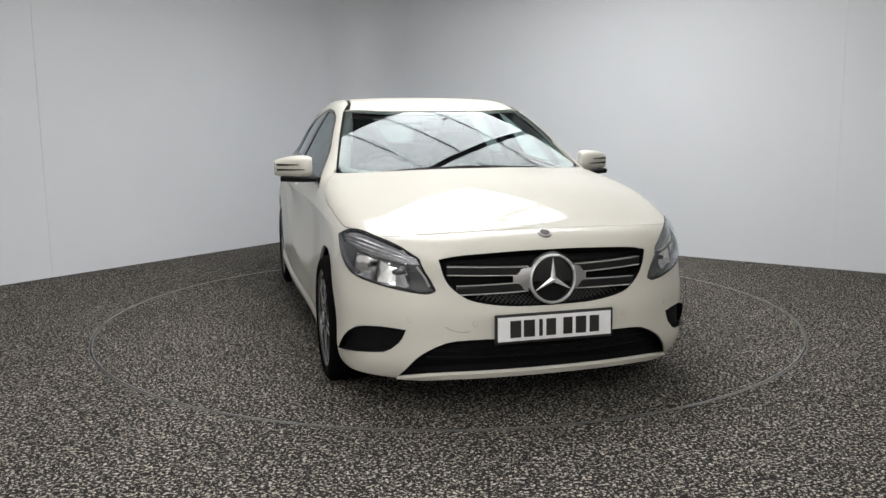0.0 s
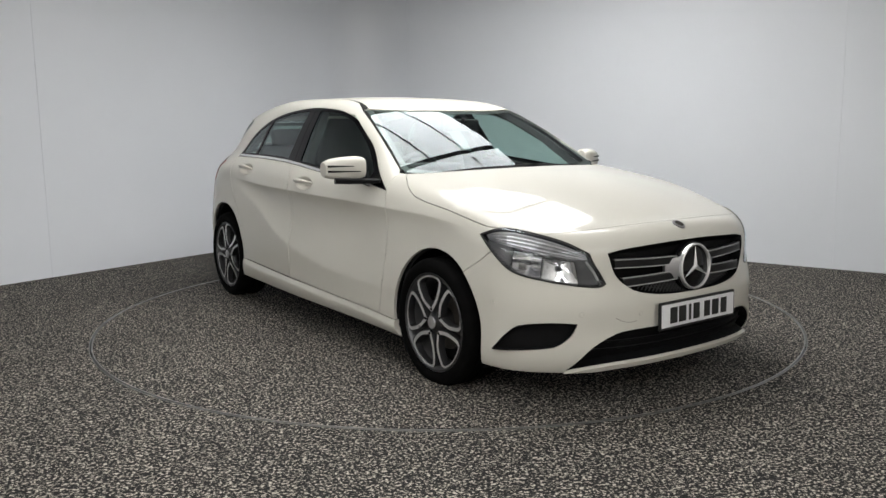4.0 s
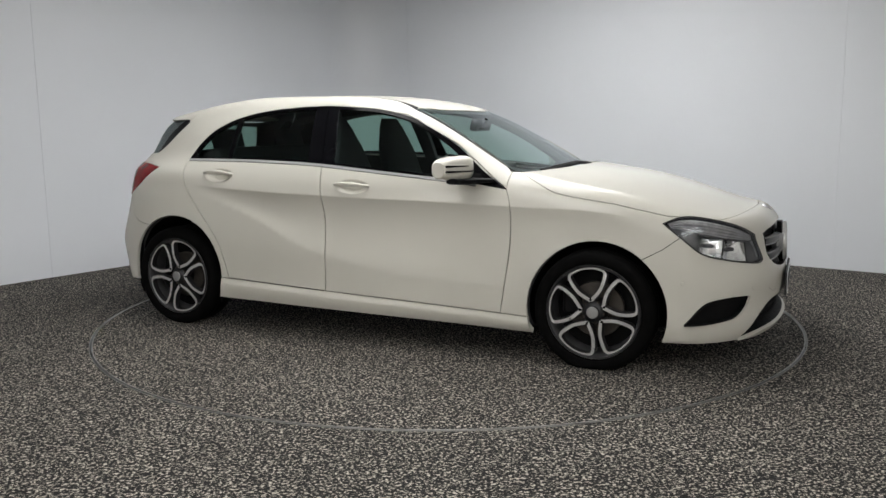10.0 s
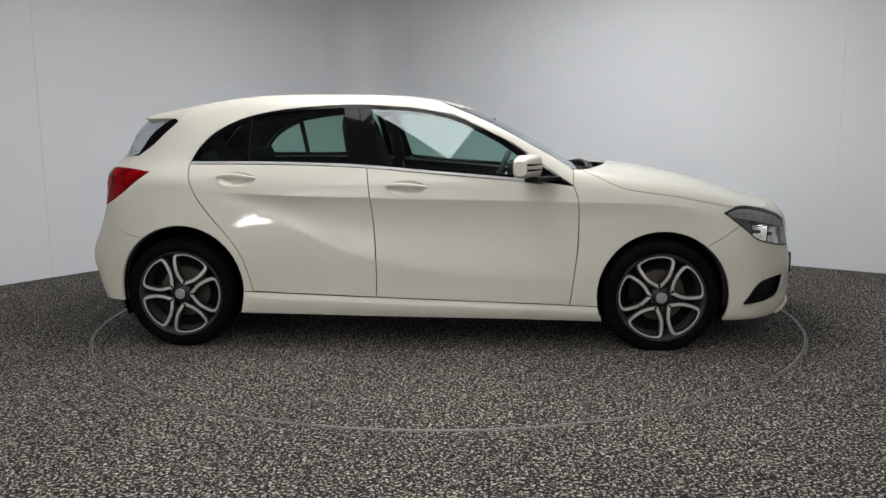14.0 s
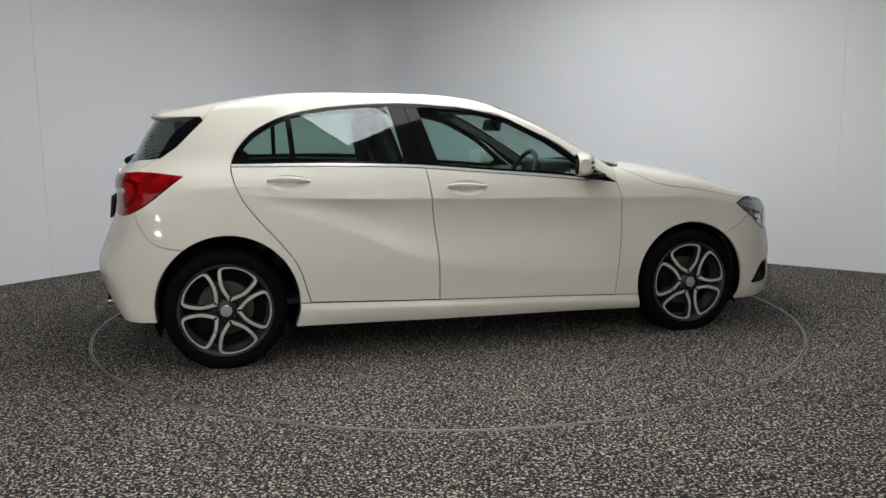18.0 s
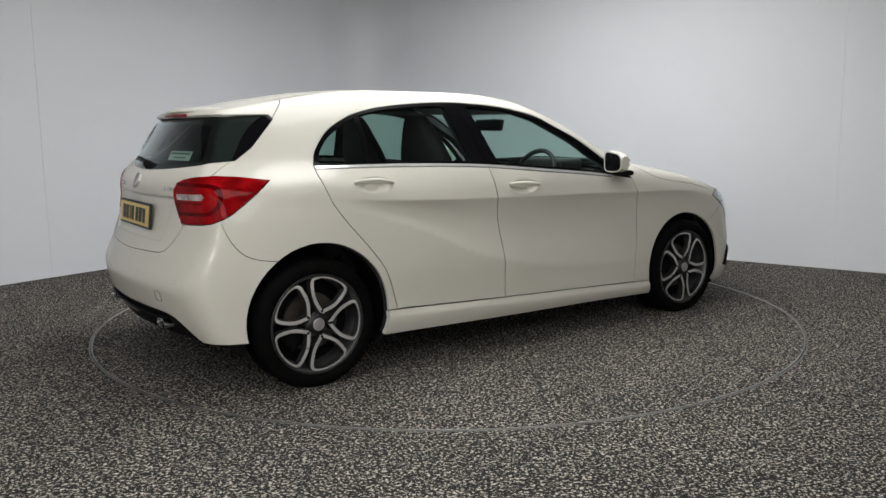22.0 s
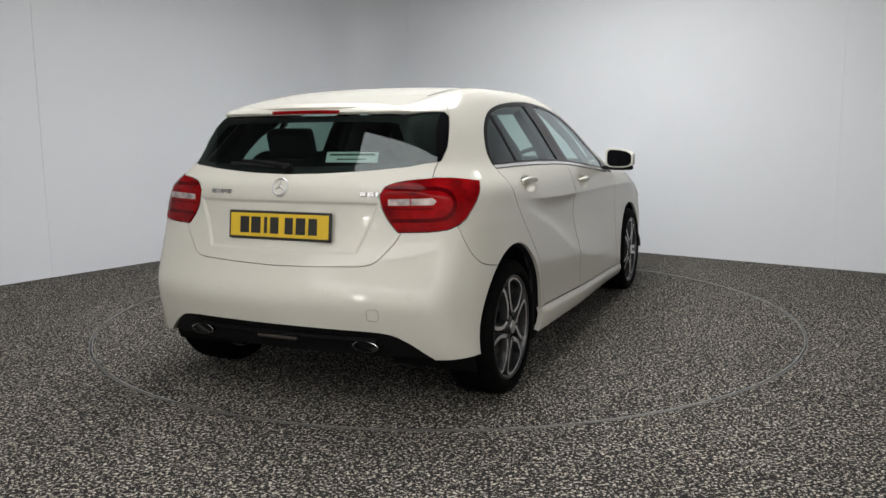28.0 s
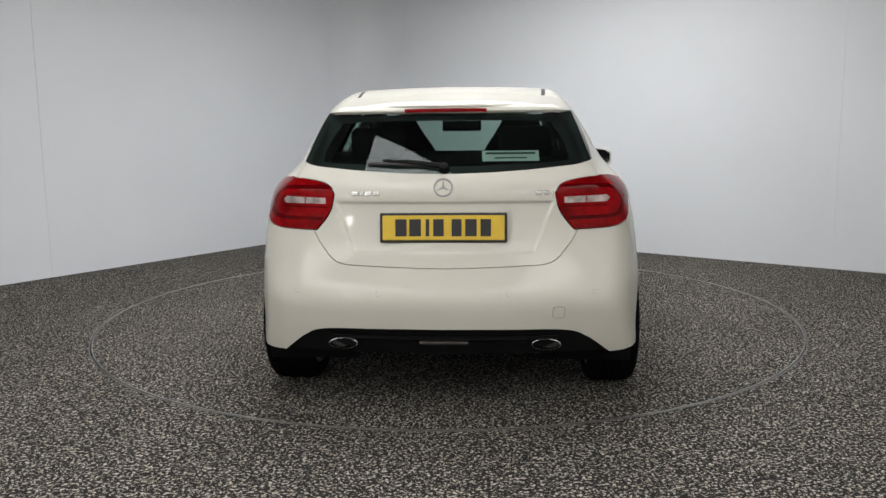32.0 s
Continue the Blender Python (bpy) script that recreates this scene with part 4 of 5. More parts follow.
tagged(skin("window_border", ("rear_border",), BORDERS, rear_window, SEAL, both=True, gap=0.0, depth=0.002, push=lambda p: glass_lean(p) + 0.003), "black border of the rear window")
tagged(skin("screen_border", ("screen_border",), BORDERS, windscreen, SEAL, both=True, gap=0.0, depth=0.002, push=lambda p: screen_dip(p) + 0.0035), "black border of the windscreen")
skin("cowl", ("cowl",), KINDS, car, BLACK, both=True, gap=0.0, push=0.055, depth=0.02)
skin("diffuser", ("diffuser",), KINDS, rear_bumper, BLACK, both=True, gap=0.0, push=0.018, depth=0.06)
skin("underbody", ("underbody",), KINDS, car, BLACK, both=True, gap=0.0, push=0.035, depth=-0.03)


part("under_tray", box((0.48, 1.24, 0.02), pose(-1.60, 0, 0.285), 0.005), BLACK, rear_bumper, smooth=False)

# A dark inner shell closes the gaps below the windows and lines the cabin.
def inner_shell():
    co, faces, mid, nor = BODY
    keep = [f for f, k, c in zip(faces, KINDS, mid) if k in ("fender", "front_door", "rear_door", "quarter_panel", "rear_bumper", "front_bumper", "sill", "bonnet", "tailgate", "rear_light", "headlight") and c[2] < 0.93 - 0.03 * (k == "tailgate") + 0.06 * (c[0] < -0.3) and not (k == "bonnet" and c[0] > 1.95)]
    ids = sorted({i for f in keep for i in f})
    where = {i: k for k, i in enumerate(ids)}
    p = co[ids] - nor[ids] * 0.045
    lamp = np.where(p[:, 0] > 1.55, 0.05, 0.0) + np.where(p[:, 0] < -1.7, 0.03, 0)
    p = p - nor[ids] * lamp[:, None]
    v = [tuple(a) for a in p] + [(a[0], -a[1], a[2]) for a in p]
    n = len(p)
    f = [tuple(where[i] for i in q) for q in keep]
    f += [tuple(n + i for i in reversed(q)) for q in f]
    me = bpy.data.meshes.new("inner_shell")
    me.from_pydata(v, [], f)
    me.materials.append(TRIM)
    me.shade_smooth()
    ob = new("inner_shell", me)
    ob.parent = car
    return ob


tagged(inner_shell(), "dark inner body lining")

# Lining along the pillars and the roof edge.
for flip in (1, -1):
    bm = bmesh.new()
    for run in ([(0.82, -0.650, 0.97), (0.55, -0.595, 1.15), (0.28, -0.54, 1.285), (0.0, -0.545, 1.355), (-0.5, -0.535, 1.37), (-1.0, -0.515, 1.33), (-1.3, -0.50, 1.29)], [(-0.335, -0.545, 1.325), (-0.29, -0.645, 1.15), (-0.27, -0.72, 1.0)], [(-1.3, -0.52, 1.29), (-1.42, -0.56, 1.18), (-1.52, -0.63, 1.05), (-1.55, -0.66, 0.95)]):
        w = 0.022 if len(run) == 7 else 0.04
        sweep([(x, y * flip, z) for x, y, z in run], [(-w, -w * 0.6), (w, -w * 0.6), (w, w * 0.6), (-w, w * 0.6)], up=(0, flip, 0.3), bm=bm)
    bmesh.ops.recalc_face_normals(bm, faces=bm.faces)
    part("pillar_trim", bm, TRIM, car, "dark pillar trim inside the windows")

# Wheel arch liners.
for hx, hz, r in ((1.364, 0.30, 0.372), (-1.336, 0.335, 0.378)):
    bm = bmesh.new()
    rows = []
    for k in range(25):
        a = radians(-25 + 230 * k / 24)
        rows.append([bm.verts.new((hx + r * math.cos(a), y, max(hz + r * math.sin(a), 0.14))) for y in (-0.828, -0.78, -0.42)])
    for p, q in zip(rows, rows[1:]):
        for k in range(2):
            bm.faces.new((p[k], q[k], q[k + 1], p[k + 1]))
    inner = [row[2] for row in rows]
    bm.faces.new(inner)
    pair("arch_liner", bm, BLACK, (car, car), "black wheel arch liner")

# ---- front: grille, badge, lamps, intakes, plate ----
grille = skin("grille", ("grille",), KINDS, front_bumper, BLACK, both=True, gap=0.0, push=0.055, depth=-0.055)
tagged(grille, "black radiator grille recess")


def across(z, y0, y1, push, n=14):
    out = []
    for k in range(n + 1):
        y = y0 + (y1 - y0) * k / n
        p, q = on_front(y, z(y) if callable(z) else z)
        out.append(p - q * push)
    return out


def rounded_bar(w, h):
    return [(-w, -h * 0.6), (-w * 0.6, -h), (w * 0.6, -h), (w, -h * 0.6), (w, h * 0.6), (w * 0.6, h), (-w * 0.6, h), (-w, h * 0.6)]


for flip in (1, -1):
    for z0, z1 in ((0.640, 0.628), (0.556, 0.568)):
        def level(y, z0=z0, z1=z1):
            return z0 + (z1 - z0) * (1 - abs(y) / 0.46)
        y_end = 0.445 if z0 > 0.6 else 0.408
        bm = sweep(across(level, flip * y_end, flip * 0.10, 0.022), rounded_bar(0.018, 0.020))
        bmesh.ops.recalc_face_normals(bm, faces=bm.faces)
        slat = part("grille_slat", bm, SLAT, front_bumper, "dark satin grille louvre with bright edges")
        for dz in (0.018, -0.018):
            bm = sweep(across(lambda y: level(y) + dz, flip * y_end, flip * 0.10, 0.006), rounded_bar(0.003, 0.0022))
            bmesh.ops.recalc_face_normals(bm, faces=bm.faces)
            part("slat_edge", bm, BADGE, slat)
    bm = sweep([on_front(flip * y, 0.597)[0] + Vector((0.004 - 0.03 * (y - 0.09) / 0.07, 0, 0)) for y in (0.088, 0.105, 0.125, 0.145, 0.16)], lambda t: rounded_bar(0.014, 0.052 - 0.016 * t))
    bmesh.ops.recalc_face_normals(bm, faces=bm.faces)
    part("grille_bracket", bm, SATIN, front_bumper)
# Honeycomb mesh along the bottom of the grille.
bm = bmesh.new()
for k in range(30):
    y = -0.30 + 0.60 * k / 29
    lo = 0.497 + 0.06 * (y / 0.4) ** 2
    for s in (0.028, -0.028):
        a, na = on_front(y - s, lo - 0.006)
        b, nb = on_front(y + s, lo + 0.046)
        sweep([a - na * 0.028, b - nb * 0.028], [(-0.002, -0.002), (0.002, -0.002), (0.002, 0.002), (-0.002, 0.002)], bm=bm)
part("grille_mesh", bm, DARK_MESH, front_bumper, "fine grey grille mesh", smooth=False)
# Round badge on the grille.
p, n = on_front(0, 0.594)
m = frame_at(p + n * 0.012, n, (0, 0, 1))
badge = part("round_badge", lathe([(0.0, -0.02), (0.112, -0.035), (0.115, -0.008), (0.097, 0.0), (0.0, 0.003)], 56, m), GLOSS_BLACK, front_bumper, "black disc badge with a chrome ring and three chrome arms")
part("badge_ring", lathe([(0.0955, -0.01), (0.0945, 0.006), (0.099, 0.013), (0.105, 0.010), (0.108, -0.01)], 56, m, closed=True), BADGE, badge)


def badge_arms(m, length, wide, mat, parent, lift):
    for a in (90, 210, 330):
        bm = bmesh.new()
        c, s = math.cos(radians(a)), math.sin(radians(a))
        tip = bm.verts.new(m @ Vector((c * length, lift, s * length)))
        l = bm.verts.new(m @ Vector((-s * wide, lift * 0.8, c * wide)))
        r = bm.verts.new(m @ Vector((s * wide, lift * 0.8, -c * wide)))
        up = bm.verts.new(m @ Vector((0, lift + wide * 0.8, 0)))
        bm.faces.new((l, tip, up))
        bm.faces.new((tip, r, up))
        bm.faces.new((r, tip, l))
        bmesh.ops.recalc_face_normals(bm, faces=bm.faces)
        part("badge_arm", bm, mat, parent, smooth=False)


badge_arms(m, 0.094, 0.013, BADGE, badge, 0.006)
# Small bonnet badge.
p, n = on_top(2.115, 0)
m = frame_at(p + n * 0.001, n, (1, 0, 0))
small = part("bonnet_badge", lathe([(0.0, 0.004), (0.022, 0.004), (0.029, 0.003), (0.031, -0.004)], 28, m), SATIN, front_bumper, "small round silver badge on the nose")
part("badge_disc", lathe([(0.0, 0.0052), (0.021, 0.0046)], 24, m), STEEL, small)

# Headlights.
for flip in (False, True):
    s = -1 if not flip else 1
    housing = skin("headlight", ("headlight",), KINDS, car, LAMP_DARK, flip=flip, gap=0.005, push=0.085, depth=-0.083)
    tagged(housing, "headlamp with chrome reflectors behind a clear lens")
    lens = skin("lens", ("headlight",), KINDS, housing, LENS, flip=flip, gap=0.0045, push=-0.001, depth=0.006)
    lens.visible_shadow = False

    def lamp_point(a, z, push):
        """A place in the lamp: a runs along it, push goes inwards."""
        d = Vector((0.6, -0.8, 0))
        base = Vector((0.8, 0.6, 0)) * a + Vector((0, 0, z))
        q, n = hit((base + d * 0.9)[:], d[:])
        q = q - n * push
        return Vector((q.x, q.y * (1 if not flip else -1), q.z)), Vector((n.x, n.y * (1 if not flip else -1), n.z))
    def lamp_patch(name, low, high, push, mat, label, nu=14, nv=8):
        """A sheet in the lamp between two lines, push(u, v) below the lens."""
        lo_line, hi_line = run_curve(low, nu), run_curve(high, nu)
        bm = bmesh.new()
        rows = []
        for k in range(nu + 1):
            t = k * (len(lo_line) - 1) / nu
            a, b = lo_line[int(t)], hi_line[min(int(k * (len(hi_line) - 1) / nu), len(hi_line) - 1)]
            rows.append([bm.verts.new(lamp_point(*a.lerp(b, q / nv), push(k / nu, q / nv))[0]) for q in range(nv + 1)])
        for r, q in zip(rows, rows[1:]):
            for k in range(nv):
                bm.faces.new((r[k], q[k], q[k + 1], r[k + 1]))
        if flip:
            bmesh.ops.reverse_faces(bm, faces=bm.faces)
        return part(name, bm, mat, housing, label)
    lamp_patch("lamp_brow", [(0.885, 0.742), (1.00, 0.722), (1.12, 0.698), (1.25, 0.672), (1.352, 0.655)], [(0.875, 0.762), (0.94, 0.782), (1.04, 0.778), (1.21, 0.738), (1.332, 0.686)], lambda u, v: 0.012 + 0.012 * (1 - v) + 0.003 * math.sin(26 * v), LAMP_BROW, "pale ribbed indicator lens along the top", 16, 24)
    lamp_patch("lamp_shroud", [(0.905, 0.698), (0.955, 0.660), (1.005, 0.622)], [(0.885, 0.740), (0.95, 0.730), (1.012, 0.718)], lambda u, v: 0.014 + 0.012 * u, LAMP_SHROUD, "dark grey shroud inside the headlamp", 8, 8)
    lamp_patch("reflector", [(1.008, 0.614), (1.07, 0.598), (1.14, 0.583)], [(1.014, 0.716), (1.08, 0.703), (1.15, 0.688)], lambda u, v: 0.024 + 0.052 * math.sin(math.pi * u) ** 0.8, LAMP_CHROME, "chrome main reflector, curved like half a drum", 22, 10)
    lamp_patch("reflector", [(1.142, 0.583), (1.22, 0.570), (1.305, 0.560)], [(1.152, 0.688), (1.22, 0.674), (1.285, 0.660)], lambda u, v: 0.022 + 0.05 * math.sin(math.pi * u) ** 0.9 * (0.35 + 0.65 * v), LAMP_CHROME, "chrome dipped-beam reflector bowl", 22, 12)
    lamp_patch("lamp_shroud", [(1.308, 0.560), (1.35, 0.553), (1.396, 0.560)], [(1.288, 0.660), (1.315, 0.662), (1.346, 0.666)], lambda u, v: 0.020 - 0.006 * u, LAMP_SHROUD, "dark grey end panel by the grille", 8, 6)
    for a, z in ((1.075, 0.650), (1.215, 0.622)):
        q, n = lamp_point(a, z, 0.058)
        m = frame_at(q, Vector((1, s * 0.35, 0)), (0, 0, 1))
        part("bulb", lathe([(0.0, 0.030), (0.008, 0.027), (0.011, 0.018), (0.011, -0.02)], 16, m), LAMP_SHROUD, housing, "small capped bulb")
    ring = [lamp_point(a, z, 0.0005)[0] for a, z in HEADLIGHT]
    bm = sweep(ring, [(-0.0035, -0.002), (0.0035, -0.002), (0.0035, 0.002), (-0.0035, 0.002)], closed=True, up=(0.6, s * 0.8, 0))
    bmesh.ops.recalc_face_normals(bm, faces=bm.faces)
    part("lamp_seal", bm, SEAL, housing, "black rubber seal round the headlamp")
    # Bright edge lines of the inner panels.
    for run, w, h, mat, nm in (([(1.33, 0.655), (1.362, 0.61), (1.382, 0.572)], 0.005, 0.004, LAMP_BROW, "indicator_strip"), ([(1.02, 0.708), (1.12, 0.688), (1.22, 0.668), (1.29, 0.656)], 0.004, 0.004, LAMP_SHROUD, "lamp_ledge")):
        pts = [lamp_point(a, z, 0.016)[0] for a, z in run]
        bm = sweep(pts, rounded_bar(w, h), up=(0.6, s * 0.8, 0))
        bmesh.ops.recalc_face_normals(bm, faces=bm.faces)
        part(nm, bm, mat, housing)

# Corner vents and the lower intake.
for flip in (False, True):
    tagged(skin("corner_vent", ("fog_vent",), KINDS, front_bumper, BLACK, flip=flip, gap=0.0, push=lambda p: 0.012 + 0.03 * ease(1.85, 2.05, p[:, 0]), depth=-0.03), "black blanked corner vent")
intake = skin("lower_intake", ("intake",), KINDS, front_bumper, BLACK, both=True, gap=0.002, push=0.05, depth=-0.045)
tagged(intake, "wide black lower air intake")
for z in (0.262, 0.300):
    w = 0.575 - (z - 0.225) * 0.75
    bm = sweep(across(z, -w, w, 0.046, 16), rounded_bar(0.008, 0.003))
    bmesh.ops.recalc_face_normals(bm, faces=bm.faces)
    part("intake_slat", bm, BLACK, front_bumper)


def number_plate(name, m, mat, label, parent):
    """A framed plate; its characters are plain bars. m: y points out of the car."""
    base = part(name, box((0.536, 0.012, 0.126), m @ pose(0, 0, 0), 0.006), PLATE_BLACK, parent, label, smooth=False)
    part("plate_face", box((0.512, 0.004, 0.103), m @ pose(0, 0.007, 0), 0.0015), mat, base, smooth=False)
    for k, x in enumerate((-0.178, -0.118, -0.066, -0.020, 0.056, 0.116, 0.178)):
        w = (0.048, 0.05, 0.016, 0.044, 0.042, 0.048, 0.044)[k]
        part("plate_bar", box((w, 0.002, 0.072), m @ pose(-x, 0.0098, 0), 0.0006), PLATE_BLACK, base, smooth=False)
    return base


number_plate("number_plate", frame_at((2.236, 0, 0.397), (1, 0, 0.02)), PLATE_WHITE, "white front number plate with plain black bars", front_bumper)
number_plate("number_plate", frame_at((-1.934, 0, 0.815), (-1, 0, 0.12)), PLATE_YELLOW, "yellow rear number plate with plain black bars", tailgate)

# ---- rear: lamps, badge, wiper, spoiler light, exhausts ----
for flip in (False, True):
    lamp = skin("rear_light", ("rear_light",), KINDS, car, RED_LENS, flip=flip, gap=0.0035, depth=0.03, push=-0.004)
    tagged(lamp, "red rear lamp wrapping round the corner")
    co, faces, mid, nor = BODY
    s = R2 * (mid[:, 0] - mid[:, 1])
    inside = KINDS == "rear_light"
    wide = contains(STRIP, s, mid[:, 2])
    deep = contains(LAMP_LOW, s, mid[:, 2])
    kinds2 = np.full(len(KINDS), "none", dtype=object)
    kinds2[inside & contains(LAMP_TOP, s, mid[:, 2])] = "deep"
    kinds2[inside & wide & ~contains(STRIP_GAP, s, mid[:, 2])] = "pale_strip"
    kinds2[inside & deep] = "deep"
    tagged(skin("pale_strip", ("pale_strip",), kinds2, lamp, CLEAR_STRIP, flip=flip, gap=0.0005, depth=0.002, push=-0.0055), "pale clear reversing lamp strip")
    tagged(skin("dark_segment", ("deep",), kinds2, lamp, RED_DARK, flip=flip, gap=0.0005, depth=0.002, push=-0.0052), "deep red lamp segment")
p, n = on_back(0, 0.982)
m = frame_at(p + n * 0.002, n)
rear_badge = part("badge_ring", lathe([(0.034, -0.004), (0.034, 0.004), (0.038, 0.007), (0.041, 0.004), (0.041, -0.004)], 40, m, closed=True), BADGE, tailgate, "chrome ring badge with three arms")
badge_arms(m, 0.036, 0.006, BADGE, rear_badge, 0.003)
for y0, widths in ((0.392, (0.030, 0.012, 0.028, 0.028)), (-0.385, (0.026, 0.026, 0.010))):
    x = 0
    for w in widths:
        p, n = on_back(y0 - x - w / 2, 0.957)
        part("badge_bar", box((w, 0.004, 0.018), frame_at(p + n * 0.002, n), 0.002), DARK_CHROME, tailgate, "small chrome badge bar", smooth=False)
        x += w + 0.008
# Spoiler lip and third brake lamp.
bm = bmesh.new()
pts = []
for k in range(25):
    y = -0.50 + 1.0 * k / 24
    pts.append((-1.640 + 0.42 * y * y + 0.5 * y ** 4, y, 1.326 - 0.05 * y * y - 0.10 * y ** 4))
sweep(pts, lambda t: [(a * (1 - 0.75 * abs(2 * t - 1) ** 7), b * (1 - 0.6 * abs(2 * t - 1) ** 7)) for a, b in ((-0.058, 0.008), (-0.065, 0.000), (-0.055, -0.012), (0.03, -0.024), (0.10, -0.018), (0.10, 0.012), (0.03, 0.022), (-0.03, 0.020))], bm=bm)
bmesh.ops.recalc_face_normals(bm, faces=bm.faces)
spoiler = part("spoiler", bm, PAINT, tailgate, "cream-white roof spoiler lip")
bm = sweep([(-1.707 + 0.22 * y * y, y, 1.306 - 0.05 * y * y) for y in [-0.18 + 0.36 * k / 12 for k in range(13)]], rounded_bar(0.004, 0.008))
bmesh.ops.recalc_face_normals(bm, faces=bm.faces)
part("brake_lamp", bm, RED_LENS, spoiler, "slim red third brake lamp")
# Rear wiper.
p, n = on_back(0.0, 1.055)
wiper = part("rear_wiper", lathe([(0.0, 0.03), (0.018, 0.026), (0.024, 0.0)], 20, frame_at(p, n)), BLACK, tailgate, "black rear wiper")
pts = [on_back(0.0, 1.058), on_back(0.10, 1.070), on_back(0.19, 1.078), on_back(0.26, 1.082)]
bm = sweep([q + k * 0.018 for q, k in pts], lambda t: rounded_bar(0.011 - 0.006 * t, 0.006), up=(-0.8, 0, 0.5))
bmesh.ops.recalc_face_normals(bm, faces=bm.faces)
part("wiper_arm", bm, BLACK, wiper)
pts = [on_back(0.02, 1.062), on_back(0.15, 1.067), on_back(0.24, 1.071), on_back(0.33, 1.074)]
bm = sweep([q + k * 0.010 for q, k in pts], rounded_bar(0.006, 0.006), up=(-0.8, 0, 0.5))
bmesh.ops.recalc_face_normals(bm, faces=bm.faces)
part("wiper_blade", bm, SEAL, wiper)
# Sticker inside the rear window.
p, n = on_back(-0.285, 1.115)
m = frame_at(p - n * 0.016, n)
sticker = part("window_sticker", box((0.245, 0.002, 0.05), m, 0.0005), STICKER, rear_window, "pale dealer sticker with printed bars", smooth=False)
part("print_bar", box((0.215, 0.001, 0.010), m @ pose(0, 0.0015, 0.012)), STICKER_PRINT, sticker, smooth=False)
part("print_bar", box((0.14, 0.001, 0.006), m @ pose(0, 0.0015, -0.010)), STICKER_PRINT, sticker, smooth=False)
# Exhausts, sensors, towing cover.
for y in (-0.432, 0.432):
    m = frame_at((-1.955, y, 0.322), (-1, 0, 0.0)) @ Matrix.Diagonal((1.40, 1, 0.54, 1))
    tip = part("exhaust_tip", lathe([(0.040, -0.10), (0.040, 0.006), (0.0415, 0.010), (0.0445, 0.009), (0.045, -0.10)], 36, m), DARK_CHROME, rear_bumper, "oval chrome exhaust tip")
    part("exhaust_bore", lathe([(0.0, -0.03), (0.040, -0.03)], 30, m), SEAL, tip)
bm = sweep([(-1.99 + 0.18 * (y * y), y, 0.352) for y in [-0.48 + 0.96 * k / 20 for k in range(21)]], rounded_bar(0.012, 0.006))
bmesh.ops.recalc_face_normals(bm, faces=bm.faces)
part("diffuser_rib", bm, BLACK, rear_bumper)
part("centre_insert", box((0.21, 0.02, 0.018), pose(-1.978, 0, 0.330, 0, 0, 90), 0.007), STEEL, rear_bumper, "dull grey insert in the diffuser", smooth=False)


def sensor(p, n, parent):
    part("parking_sensor", lathe([(0.0, 0.0015), (0.009, 0.0012), (0.0095, -0.001)], 20, frame_at(p, n)), PAINT, parent, "body-coloured parking sensor")
    part("sensor_ring", lathe([(0.0097, 0.0008), (0.0106, 0.0008)], 20, frame_at(p, n)), PAINT_EDGE, parent)


for y in (-0.633, -0.272, 0.272, 0.633):
    sensor(*on_back(y, 0.547), rear_bumper)
for y in (-0.60, -0.34, 0.34, 0.60):
    sensor(*on_front(y, 0.43 if abs(y) > 0.4 else 0.42), front_bumper)
p, n = on_side(1.79, 0.47)
sensor(p, n, front_bumper)
p, n = on_back(-0.481, 0.465)
m = frame_at(p, n)
bm = bmesh.new()
corner = [(0.026 * math.copysign(1, c) * abs(c) ** 0.5, 0.026 * math.copysign(1, s) * abs(s) ** 0.5) for c, s in [(math.cos(2 * math.pi * k / 28), math.sin(2 * math.pi * k / 28)) for k in range(28)]]
sweep([m @ Vector((a, 0.0005, b)) for a, b in corner], [(-0.001, -0.001), (0.001, -0.001), (0.001, 0.001), (-0.001, 0.001)], closed=True, up=n, bm=bm)
part("towing_cover", bm, PAINT_EDGE, rear_bumper, "rounded towing eye cover outline", smooth=False)
# A scuff on the front bumper.
pts = [on_front(-0.36 - 0.10 * k / 7, 0.385 + 0.012 * (k / 7 - 0.3) ** 2 * 4)[0] for k in range(8)]
bm = sweep(pts, [(-0.0012, -0.0012), (0.0012, -0.0012), (0.0012, 0.0012), (-0.0012, 0.0012)], up=(1, 0, 0))
part("scuff", bm, PAINT_EDGE, front_bumper, "thin dark scuff mark", smooth=False)

# ---- sides: handles, mirrors ----
for x0, x1, z0, z1, owner in ((-1.115, -0.895, 0.963, 0.956, "rear_door"), (-0.155, 0.070, 0.912, 0.905, "front_door")):
    bm = bmesh.new()
    pts, cup = [], []
    for k in range(13):
        t = k / 12
        p, n = on_side(x0 + (x1 - x0) * t, z0 + (z1 - z0) * t + 0.004)
        pts.append(p + n * (0.004 + 0.022 * math.sin(math.pi * t) ** 0.6))
    sweep(pts, lambda t: rounded_bar(0.007 + 0.004 * math.sin(math.pi * t), 0.007 + 0.006 * math.sin(math.pi * min(t * 1.2, 1)) ** 0.7), up=(0, -0.3, 1), bm=bm)
    bmesh.ops.recalc_face_normals(bm, faces=bm.faces)
    if owner == "front_door":
        p, n = on_side(x0 + 0.018, z0 + 0.004)
        pair("door_lock", lathe([(0.0, 0.020), (0.006, 0.019), (0.0075, 0.0)], 16, frame_at(p, n)), SATIN, (sides[owner, False], sides[owner, True]), "small round silver door lock")
    pair("door_handle", bm, PAINT, (sides[owner, False], sides[owner, True]), "cream-white pull handle")
